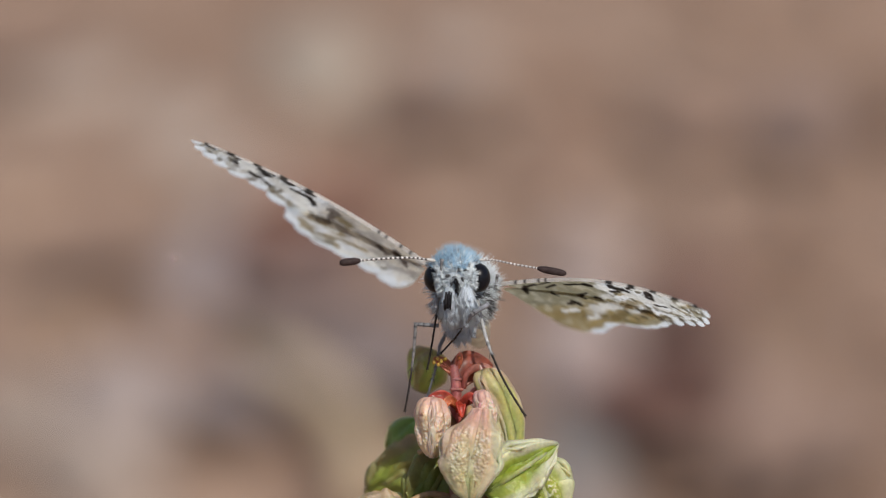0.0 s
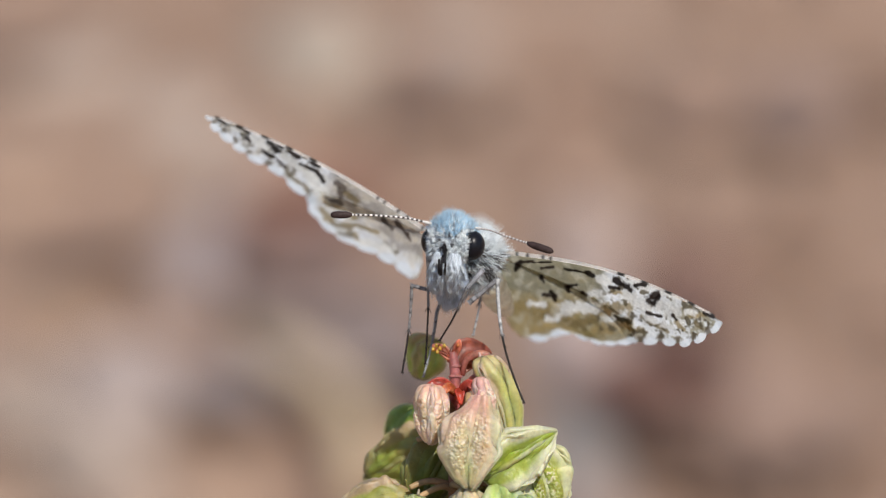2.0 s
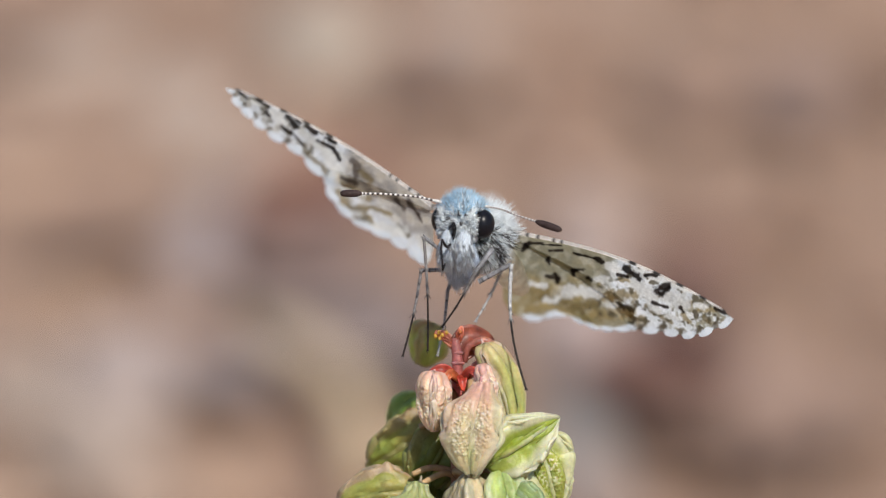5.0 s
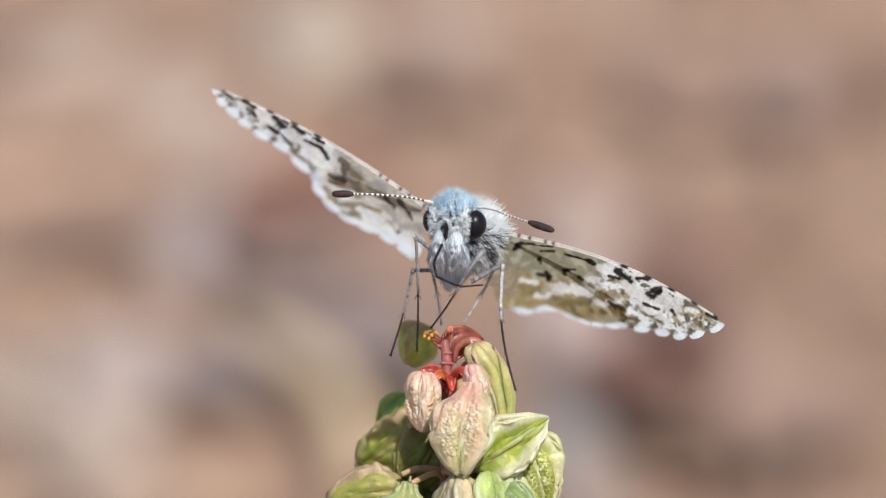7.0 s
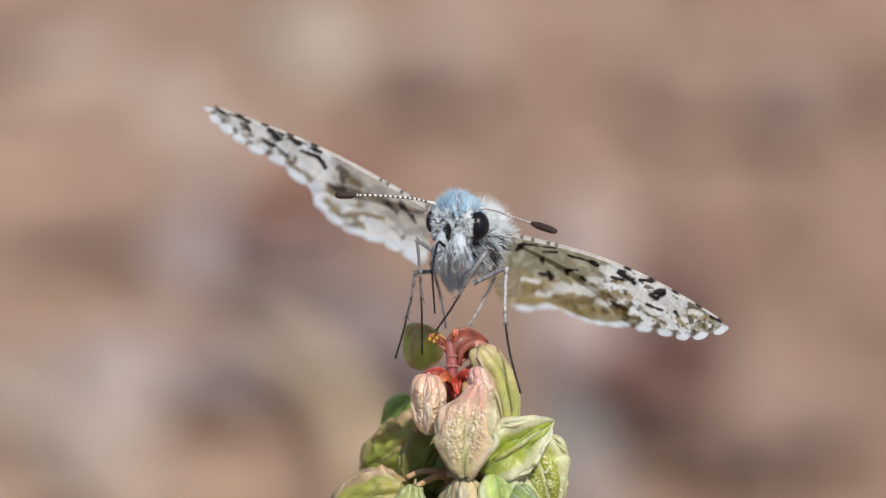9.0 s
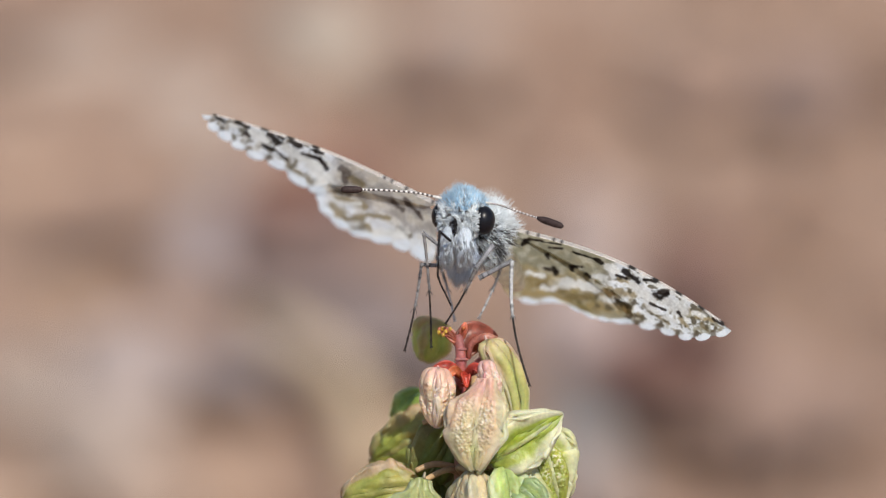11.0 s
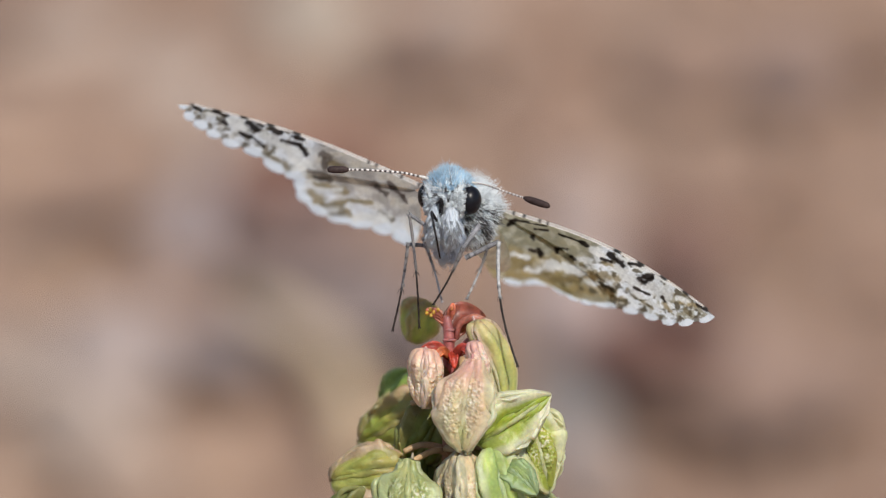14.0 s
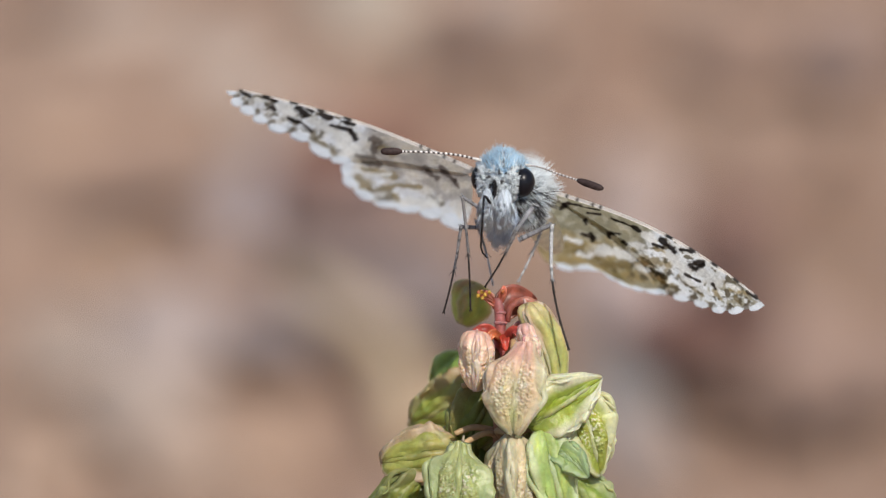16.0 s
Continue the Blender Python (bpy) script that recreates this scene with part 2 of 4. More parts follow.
def straw(x0, y0, x1, y1, radius, tone, label):
    a, b = on_ground(x0, y0), on_ground(x1, y1)
    base = Vector(((a.x + b.x) / 2, (a.y + b.y) / 2, 0))
    pts = curve([a - base + Vector((0, 0, radius)), (a + b) / 2 - base + Vector((radius, 0, radius * 1.8)), b - base + Vector((0, 0, radius))], 14)
    v, f, c = tube(pts, [radius * (0.8 + 0.2 * math.sin(3 * i)) for i in range(14)], [np.array(tone) * (1 + 0.1 * math.sin(i * 2.1)) for i in range(14)], 10)
    ob = new("dry_straw", mesh_of("dry_straw", v, f, c))
    ob.data.materials.append(STRAW)
    ob.matrix_basis = Matrix.Translation(base)
    return tagged(ob, label, "dry stalk", "dry litter")


build_ground()
build_grit()
PALE, LILAC, UMBER, SAND = (0.43, 0.34, 0.28), (0.31, 0.22, 0.20), (0.255, 0.165, 0.122), (0.42, 0.28, 0.195)
FLAT_STONES = [
    # place, half width and half depth in the same steps, tone, label
    (390, 120, 95, 70, PALE, "pale beige flat stone on dry soil"), (640, 10, 130, 85, (0.40, 0.325, 0.26), "pale beige flat stone on dry soil"),
    (880, -10, 80, 50, PALE, "pale beige flat stone on dry soil"), (30, 110, 60, 60, LILAC, "greyish flat stone on dry soil"),
    (90, 270, 100, 50, SAND, "sandy flat stone on dry soil"), (1120, 350, 85, 85, (0.41, 0.31, 0.265), "pinkish flat stone on dry soil"),
    (1105, 520, 92, 105, (0.43, 0.335, 0.30), "pinkish flat stone on dry soil"), (440, 375, 105, 85, (0.37, 0.30, 0.285), "lilac-grey flat stone on dry soil"),
    (300, 600, 125, 75, (0.365, 0.29, 0.258), "pale grey flat stone on dry soil"), (250, 720, 120, 60, (0.36, 0.28, 0.23), "pale grey flat stone on dry soil"),
    (1100, 700, 58, 80, (0.31, 0.28, 0.262), "dark grey flat stone on dry soil"), (1130, 800, 60, 70, (0.32, 0.25, 0.215), "grey flat stone on dry soil"),
    (110, 620, 90, 60, (0.37, 0.285, 0.23), "pale beige flat stone on dry soil"), (200, 480, 80, 50, SAND, "sandy flat stone on dry soil"),
    (320, 825, 95, 55, (0.37, 0.265, 0.20), "sandy flat stone on dry soil"), (480, 810, 70, 50, SAND, "sandy flat stone on dry soil"), (60, 830, 90, 60, (0.36, 0.245, 0.175), "sandy flat stone on dry soil"),
    (740, 500, 90, 90, (0.225, 0.168, 0.152), "brown flat stone on dry soil"), (1490, 100, 85, 70, (0.26, 0.18, 0.15), "dark brown flat stone on dry soil"),
    (1050, 160, 120, 60, (0.28, 0.18, 0.13), "brown flat stone on dry soil"), (1330, 320, 90, 70, (0.28, 0.18, 0.13), "brown flat stone on dry soil"),
    (200, 50, 130, 70, PALE, "pale beige flat stone on dry soil"), (500, 230, 110, 70, (0.40, 0.30, 0.24), "sandy flat stone on dry soil"),
    (1300, 110, 120, 70, (0.27, 0.175, 0.13), "brown flat stone on dry soil"), (1400, 600, 90, 60, (0.36, 0.25, 0.20), "sandy flat stone on dry soil")]
for i, (x, y, wide, deep, tone, label) in enumerate(FLAT_STONES):
    stone(x, y, wide * 1.0e-4, tone, i + 1, 0.28, 0, label, deep * 2.95 / wide)
straw(545, 560, 735, 825, 0.0044, (0.58, 0.43, 0.28), "pale straw-coloured dry stalk lying on soil")
dry_leaf(1245, 640, 0.040, 0.015, (0.17, 0.085, 0.062), 75, 6, "dark red-brown curled dry leaf on soil")
dry_leaf(1300, 470, 0.060, 0.010, (0.20, 0.11, 0.08), 92, 4, "red-brown curled dry leaf on soil")
dry_leaf(1360, 740, 0.044, 0.008, (0.23, 0.145, 0.11), 130, 5, "brown curled dry leaf on soil")
dry_leaf(640, 315, 0.050, 0.015, (0.21, 0.10, 0.068), 60, 5, "red-brown curled dry leaf on soil")
dry_leaf(600, 420, 0.050, 0.014, (0.27, 0.18, 0.15), 100, 5, "red-brown curled dry leaf on soil")
dry_leaf(250, 390, 0.040, 0.010, UMBER, 40, 5, "brown dry leaf on soil")
dry_leaf(850, 110, 0.050, 0.012, UMBER, 70, 5, "brown dry leaf on soil")
dry_leaf(690, 580, 0.075, 0.013, (0.23, 0.175, 0.155), 122, 5, "dark grey-brown dry leaf on soil")
dry_leaf(470, 640, 0.036, 0.007, (0.34, 0.27, 0.25), 120, 5, "greyish dry leaf on soil")
dry_leaf(1500, 720, 0.060, 0.012, (0.29, 0.19, 0.14), 70, 4, "brown dry leaf on soil")
dry_leaf(140, 30, 0.044, 0.012, UMBER, 60, 5, "brown dry leaf on soil")


# ---- the fruiting stem ----
STEM_BASE = Vector((0.0, -0.055, 0.0))
plant = new("fruiting_stem")
plant.matrix_basis = Matrix.Translation(STEM_BASE)
tagged(plant, "upright stem with clustered pale green and pink winged fruits", "plant")
INTO = plant.matrix_basis.inverted() @ VIEW


def local(x, y, z):
    """A place in the leaning frame, in mm, in the plant's own space."""
    return INTO @ (Vector((x, y, z)) * MM)


def stalk(name, points, r0, r1, tone0, tone1, label="", n=16, sides=10, material=None):
    pts = [local(*p) for p in curve(points, n)]
    radii = [(r0 + (r1 - r0) * i / (n - 1)) * MM for i in range(n)]
    cols = [np.array(tone0) * (1 - i / (n - 1)) + np.array(tone1) * i / (n - 1) for i in range(n)]
    return part(name, mesh_of(name, *tube(pts, radii, cols, sides)), material or STEM, plant, label)


GREEN, CREAM, PINK = (0.28, 0.36, 0.09), (0.66, 0.60, 0.42), (0.68, 0.36, 0.30)


def fruit(x, y, z, size, wide, lean=0, nod=0, spin=0, face=GREEN, rim=CREAM, blush=PINK, blushed=0.35, hollow=0.5, seed=1, label="", frosted=False, pear=False, bend=0.0):
    """A three-winged fruit hanging by its broad end, in mm: wide wings meet at three edges, each valve with a ridge down its middle."""
    centre = new("fruit")
    centre.parent = plant
    centre.matrix_basis = INTO @ pose(x * MM, y * MM, z * MM) @ pose(0, 0, 0, nod, lean, 0) @ pose(0, 0, 0, 0, 0, spin)
    tagged(centre, label)
    rows, cols = 56, 41
    h, p = np.meshgrid(np.linspace(0, 1, rows), np.linspace(-1, 1, cols), indexing="ij")
    if pear:
        line = np.linspace(0, 1, 101)
        shape = np.interp(line, (0, 0.08, 0.15, 0.22, 0.32, 0.46, 0.58, 0.70, 0.84, 0.94, 1), (0.26, 0.35, 0.52, 0.78, 0.94, 1.0, 0.97, 0.82, 0.54, 0.31, 0.08))
        profile = np.interp(h, line, np.convolve(np.pad(shape, 5, mode="edge"), np.ones(11) / 11, "valid"))
    else:
        profile = (np.sin(np.pi * h ** 0.72) ** (0.42 if hollow > 0.65 else 0.62)) * (1 - 0.18 * h) + 0.03
    face, rim, blush = (np.array(t) * 0.88 for t in (face, rim, blush))
    for k in range(3):
        s = seed * 7.3 + k * 2.9
        wave = 0.6 * np.sin(h * 8 + s) + 0.4 * np.sin(h * 19 + 2 * s)
        at = p + 0.05 * np.sin(h * 5 + s)
        rib = np.exp(-(at / 0.11) ** 2) * steps(h, 0.12, 0.26) * (1 - steps(h, 0.86, 0.98))
        edge = np.abs(p) ** 3.0
        puff = np.sin(np.pi * np.clip((np.abs(p) - 0.08) / 0.74, 0, 1)) ** 1.3
        r = profile * wide / 2 * (hollow + (1.10 - hollow) * edge)
        r += wide * profile * ((0.05 if hollow < 0.7 else 0.0) * rib + (0.03 if pear else 0.085 if hollow > 0.4 else 0.02) * puff)
        r += wide * (0.085 * ripple(p * 1.8, h * 2.6, s) + 0.034 * ripple(p * 4.5, h * 6, s + 1) + 0.006 * ripple(p * 13, h * 17, s + 4)) * (0.3 + profile)
        r += wide * 0.075 * edge * wave * profile
        a = p * radians(60) + radians(120 * k) + 0.14 * ripple(h * 2.5, p * 0.3, s + 2) + 0.07 * edge * np.sign(p) * np.sin(h * 12 + s) - math.pi / 2
        zz = (0.5 - h) * size + size * 0.05 * edge * wave - 0.05 * size * edge
        pts = np.stack([r * np.cos(a) + (0.06 if pear else 0.03) * wide * np.sin(h * 4 + 2.2 * seed) + bend * wide * np.sin(np.pi * h), r * np.sin(a), zz], axis=2) * MM
        tone = blend(face, np.array(face) * np.array((1.5, 1.35, 1.25)), np.clip(0.5 + 0.9 * ripple(p * 3, h * 4, s + 3), 0, 1))
        tone = blend(tone, np.array(face) * np.array((0.55, 0.68, 0.5)), (0.15 if pear else 0.12 if hollow > 0.65 else 0.35) * np.exp(-((np.abs(at) - 0.19) / 0.06) ** 2) * (1 - rib))
        tone = blend(tone, rim, np.clip(steps(np.abs(p) + 0.05 * wave, 0.74, 0.92) * 0.95 + (0.30 if pear else 0.12 if hollow > 0.65 else 0.7) * rib, 0, 1))
        tone = blend(tone, blush, np.clip(blushed * (steps(1 - h, 0.35, 1.0) + 1.0 * ripple(p * 2, h * 2.5, s + 5) + 0.25 * steps(np.abs(p), 0.8, 1)), 0, 0.9))
        if pear:
            tone = blend(tone, np.array(rim) * np.array((0.78, 0.86, 0.5)), 0.75 * np.exp(-(at / 0.4) ** 2) * steps(h, 0.62, 0.85))
        mask = (1 - steps(np.abs(p), 0.66, 0.80)) * (1 - np.clip(rib * 1.3, 0, 1)) * steps(h, 0.16, 0.30) * (1 - steps(h, 0.76, 0.92))
        tone = np.concatenate([np.clip(tone, 0, 0.95), mask[..., None]], axis=2)
        v, f, c = sheet(pts[:, ::-1], tone[:, ::-1], 0.30 * MM)
        part("valve", mesh_of("valve", v, f, c), FROSTED if frosted else FRUIT, centre)
    # thin ragged wings along the three edges
    for k in range(3):
        s = seed * 5.1 + k * 3.7
        n = 40
        hh, ww = np.meshgrid(np.linspace(0.10, 0.99, n), np.linspace(0, 1, 6), indexing="ij")
        body = np.interp(hh, h[:, 0], profile[:, 0]) * wide / 2 * 1.04
        reach = (0.16 + 0.10 * ripple(hh * 6, hh * 0 + k, s) + 0.05 * ripple(hh * 19, hh * 0, s)) * np.sin(np.pi * np.clip(hh, 0, 1)) ** 0.6 * (0.55 if pear else 1.0)
        reach = reach + 0.10 * np.exp(-((hh - 0.86) / 0.09) ** 2) * (0.0 if pear else 1.0)
        r = body + (np.clip(reach, 0.03, 1) * ww - 0.10) * wide * 0.62
        bent = 0.16 * ww * np.sin(hh * 13 + s) + 0.10 * ww * ripple(hh * 9, ww, s + 9)
        a = radians(60 + 120 * k) - math.pi / 2 + bent + 0.14 * ripple(hh * 2.5, hh * 0 + 0.3, seed * 7.3 + k * 2.9 + 2)
        zz = (0.5 - hh) * size - 0.05 * size
        shift = (0.06 if pear else 0.03) * wide * np.sin(hh * 4 + 2.2 * seed) + bend * wide * np.sin(np.pi * hh)
        pts = np.stack([r * np.cos(a) + shift, r * np.sin(a), zz], axis=2) * MM
        tone = blend(rim, np.array(rim) * np.array((1.16, 1.14, 1.12)), ww)
        tone = blend(tone, blush, np.clip(0.5 * blushed * (1 + 1.5 * ripple(hh * 4, ww, s + 6)), 0, 0.8))
        tone = np.concatenate([np.clip(tone, 0, 0.95), np.zeros_like(ww)[..., None]], axis=2)
        v, f, c = sheet(pts, tone, 0.11 * MM)
        part("wing", mesh_of("wing", v, f, c), FRUIT, centre, "thin pale papery wing")
    top = [Vector((0, 0, size * (0.5 + 0.12 * i / 5))) * MM for i in range(6)]
    top = top[:4]
    v, f, c = tube(top, [0.12 * MM, 0.10 * MM, 0.08 * MM, 0.06 * MM], [np.array(blush) * 0.8] * 4, 8)
    part("calyx", mesh_of("calyx", v, f, c), STEM, centre)
    return centre


# main stalk, from the soil to the node
down = VIEW.inverted() @ Vector((STEM_BASE.x, STEM_BASE.y, -0.004)) / MM
stalk("stalk", [tuple(down), (down.x * 0.9, down.y * 0.6 + 4, down.z * 0.6), (0.4, 3.5, -60), (0.3, 1.2, -20), (0.2, 0.4, -8), (0, 0.3, -1.5)],
      1.6, 0.55, (0.26, 0.22, 0.10), (0.30, 0.12, 0.08), n=40)
stalk("node_stem", [(0, 0.3, -1.6), (-0.15, 0.2, -0.5), (-0.15, 0.2, 0.8), (-0.3, 0.3, 2.0)], 0.42, 0.27, (0.46, 0.11, 0.10), (0.48, 0.18, 0.17),
      "pink-red fleshy stem tip", material=PETAL)
for i, z in enumerate((-0.2, 0.55, 1.15)):
    v, f, c = ball((-0.12, 0.15, z), (0.52 - 0.10 * i, 0.5 - 0.10 * i, 0.14), lambda d: (0.54, 0.22, 0.21), 8, 18, 0.2, i)
    part("joint", mesh_of("joint", *mm((v, f, c))), PETAL, plant, at=INTO)


def red_petal(base, mid, tip, width, tone, name="petal"):
    pts = curve([base, mid, tip], 14)
    rows = []
    for i, q in enumerate(pts):
        k = i / 13
        half = width * math.sin(math.pi * min(0.97, 0.18 + 0.8 * k)) ** 0.8
        d = pts[min(i + 1, 13)] - pts[max(i - 1, 0)]
        side = np.cross(d, (0.2, -1, 0.3))
        side /= np.linalg.norm(side)
        up = np.cross(side, d)
        up /= np.linalg.norm(up)
        rows.append([q + side * half * w + up * half * 0.45 * w * w for w in np.linspace(-1, 1, 7)])
    grid = np.array(rows) * MM
    tones = np.tile(np.array(tone, dtype=float), (14, 7, 1)) * (1 + 0.25 * np.linspace(-0.6, 1, 14))[:, None, None]
    part(name, mesh_of(name, *sheet(grid, tones, 0.09 * MM)), PETAL, plant, at=INTO)


# petal red, taken darker to hold the butterfly's shadow on the node
RED = (0.46, 0.07, 0.05)
red_petal((-0.1, -0.2, -0.5), (-1.0, -0.8, 0.2), (-2.0, -0.8, -0.2), 0.30, RED)
red_petal((-0.1, -0.4, -0.4), (-0.6, -1.2, -0.1), (-1.0, -1.4, -0.7), 0.27, (0.60, 0.17, 0.07))
red_petal((0.1, -0.3, -0.5), (0.7, -1.0, 0.1), (1.2, -1.2, -0.6), 0.28, RED)
red_petal((0.3, 0.0, -0.3), (1.5, -0.4, 0.5), (2.2, -0.3, -0.8), 0.34, (0.62, 0.27, 0.23))
red_petal((0, -0.5, -0.7), (0.1, -1.3, -0.4), (0.2, -1.5, -1.1), 0.30, (0.58, 0.07, 0.04))
red_petal((-0.3, 0.3, 1.2), (0.5, 0.6, 2.2), (2.0, 1.2, 1.9), 0.62, (0.27, 0.075, 0.05))
red_petal((-0.2, 0.8, 0.8), (0.6, 1.3, 1.5), (1.3, 1.6, 1.2), 0.6, (0.28, 0.09, 0.06))
red_petal((-0.4, 0.2, 1.6), (-0.9, 0.3, 2.1), (-1.5, 0.3, 2.4), 0.32, (0.50, 0.16, 0.10))
red_petal((-0.2, 0.3, 1.7), (0.0, 0.1, 2.3), (0.1, 0.1, 2.75), 0.22, (0.55, 0.16, 0.10))
stalk("curved_pedicel", [(0.3, 0.3, 0.6), (0.5, 0.2, 1.5), (1.3, 0.0, 1.9), (2.0, 0.2, 1.6)], 0.15, 0.27, (0.36, 0.09, 0.07), (0.56, 0.27, 0.20),
      "arched pink-red fruit stalk", material=PETAL)
# yellow anthers at the top
rng = np.random.default_rng(3)
for x, z in ((-1.25, 2.35), (-1.05, 2.2), (-1.45, 2.15), (-0.8, 2.35), (-1.2, 2.0), (0.0, 2.4)):
    red = z < 2.6 and x > -0.5
    v, f, c = ball((x, -0.1, z), (0.11, 0.10, 0.12), lambda d, red=red: (0.50, 0.16, 0.06) if red else (0.60, 0.36, 0.06), 8, 10, 0.7, x * 7)
    part("anther", mesh_of("anther", *mm((v, f, c))), PETAL, plant, "small yellow anther", at=INTO)
    v, f, c = tube(curve([(-0.3, 0.2, 1.6), (x * 0.6 - 0.1, 0.0, z * 0.5 + 0.9), (x, -0.1, z)], 8), [0.032] * 8, [(0.42, 0.10, 0.06)] * 8, 6)
    part("filament", mesh_of("filament", *mm((v, f, c))), PETAL, plant, at=INTO)

FRUITS = [
    # x, y, z, length, width, lean, nod, spin, hollow, face, rim, blush, blushed, frosted, label
    (0.98, -2.9, -3.25, 5.35, 3.65, 5, -6, -8, 0.70, (0.60, 0.54, 0.34), (0.70, 0.71, 0.46), (0.76, 0.34, 0.32), 0.46, True, "pink-flushed cream-green shield-shaped winged fruit"),
    (-1.56, -1.8, -1.62, 3.2, 1.95, 2, 0, 58, 0.74, (0.80, 0.64, 0.45), (0.86, 0.76, 0.60), (0.82, 0.42, 0.36), 0.50, True, "peach-pink ribbed winged fruit"),
    (1.55, -1.1, -0.75, 2.4, 1.25, -12, 0, 20, 0.7, (0.80, 0.58, 0.46), (0.84, 0.70, 0.54), (0.84, 0.44, 0.40), 0.6, True, "small pink winged fruit"),
    (2.22, -0.6, -1.0, 5.5, 2.0, -18, 0, 38, 0.80, (0.52, 0.56, 0.20), (0.74, 0.70, 0.42), (0.76, 0.48, 0.42), 0.5, False, "long arched green and cream winged fruit"),
    (-2.0, 8.0, 1.75, 2.4, 2.35, 20, 0, 40, 0.8, (0.46, 0.56, 0.14), (0.70, 0.66, 0.30), (0.52, 0.25, 0.14), 0.55, False, "olive-green winged fruit with reddish top"),
    (-3.3, 9.0, -4.3, 4.7, 4.0, 58, 10, 5, 0.5, (0.36, 0.44, 0.09), (0.52, 0.48, 0.22), (0.56, 0.32, 0.22), 0.4, False, "dark green winged fruit with pinkish edges"),
    (-3.1, 9.5, -3.0, 3.6, 2.8, 30, 0, 60, 0.55, (0.30, 0.45, 0.09), (0.40, 0.50, 0.14), (0.255, 0.255, 0.085), 0.1, False, "dark green winged fruit"),
    (3.55, -1.6, -4.1, 4.8, 3.5, -122, 0, -12, 0.30, (0.36, 0.47, 0.06), (0.86, 0.84, 0.60), CREAM, 0.15, False, "bright green boat-shaped winged fruit with cream rims"),
    (4.75, 0.2, -5.9, 4.7, 4.1, -24, 0, 30, 0.42, (0.32, 0.38, 0.06), (0.68, 0.68, 0.42), CREAM, 0.15, True, "yellow-green winged fruit with pale tip"),
    (-4.75, 1.2, -7.5, 4.4, 3.7, 84, 0, -8, 0.66, (0.38, 0.42, 0.11), (0.60, 0.46, 0.30), (0.62, 0.38, 0.27), 0.4, False, "green winged fruit with pinkish ridge"),
    (-2.7, -2.4, -9.2, 5.6, 4.0, 8, -6, 0, 0.55, (0.33, 0.40, 0.15), (0.44, 0.51, 0.25), (0.444, 0.37, 0.252), 0.2, True, "pale green shield-shaped winged fruit"),
    (0.6, -2.6, -8.7, 5.5, 3.6, -4, -4, 55, 0.45, (0.60, 0.53, 0.33), (0.74, 0.72, 0.48), (0.48, 0.36, 0.27), 0.25, True, "cream-coloured grainy winged fruit"),
    (2.85, -1.8, -8.6, 5.8, 3.3, -12, 0, 24, 0.42, (0.45, 0.60, 0.20), (0.72, 0.79, 0.46), CREAM, 0.1, False, "light green folded winged fruit"),
    (4.0, -2.2, -7.6, 2.6, 1.8, -50, -20, 10, 0.35, (0.306, 0.425, 0.153), (0.391, 0.51, 0.255), CREAM, 0.05, False, "small light green curled fruit wing"),
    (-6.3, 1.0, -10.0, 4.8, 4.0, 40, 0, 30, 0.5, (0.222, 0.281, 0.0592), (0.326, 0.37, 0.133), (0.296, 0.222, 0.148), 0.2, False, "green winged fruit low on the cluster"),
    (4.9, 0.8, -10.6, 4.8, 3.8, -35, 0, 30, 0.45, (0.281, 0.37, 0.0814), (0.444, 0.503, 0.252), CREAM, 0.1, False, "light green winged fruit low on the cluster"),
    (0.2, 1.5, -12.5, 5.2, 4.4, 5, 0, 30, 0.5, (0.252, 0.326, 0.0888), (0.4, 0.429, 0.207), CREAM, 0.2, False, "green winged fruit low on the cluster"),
    # deep fruits: the shade in the cluster's gaps is put into their darker tones
    (-1.7, 2.2, -5.4, 4.6, 3.8, 25, 0, 15, 0.5, (0.204, 0.272, 0.051), (0.34, 0.357, 0.119), (0.374, 0.221, 0.136), 0.3, False, "green winged fruit deep in the cluster, darkened for gap shade"),
    (1.9, 2.0, -5.2, 4.6, 3.6, -20, 0, 45, 0.5, (0.221, 0.306, 0.051), (0.357, 0.391, 0.119), (0.374, 0.221, 0.136), 0.2, False, "green winged fruit deep in the cluster, darkened for gap shade"),
    (-2.4, 2.4, -8.6, 4.8, 4.0, 15, 0, 35, 0.5, (0.163, 0.222, 0.0444), (0.266, 0.296, 0.104), (0.326, 0.192, 0.118), 0.2, False, "green winged fruit deep in the cluster, darkened for gap shade"),
    (2.6, 2.4, -8.4, 4.8, 4.0, -15, 0, 10, 0.5, (0.178, 0.244, 0.0444), (0.281, 0.326, 0.104), (0.326, 0.192, 0.118), 0.2, False, "green winged fruit deep in the cluster, darkened for gap shade")]
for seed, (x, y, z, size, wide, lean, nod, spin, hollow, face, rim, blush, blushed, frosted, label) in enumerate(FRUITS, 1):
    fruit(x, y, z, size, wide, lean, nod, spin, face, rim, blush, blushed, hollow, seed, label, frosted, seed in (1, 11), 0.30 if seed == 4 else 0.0)
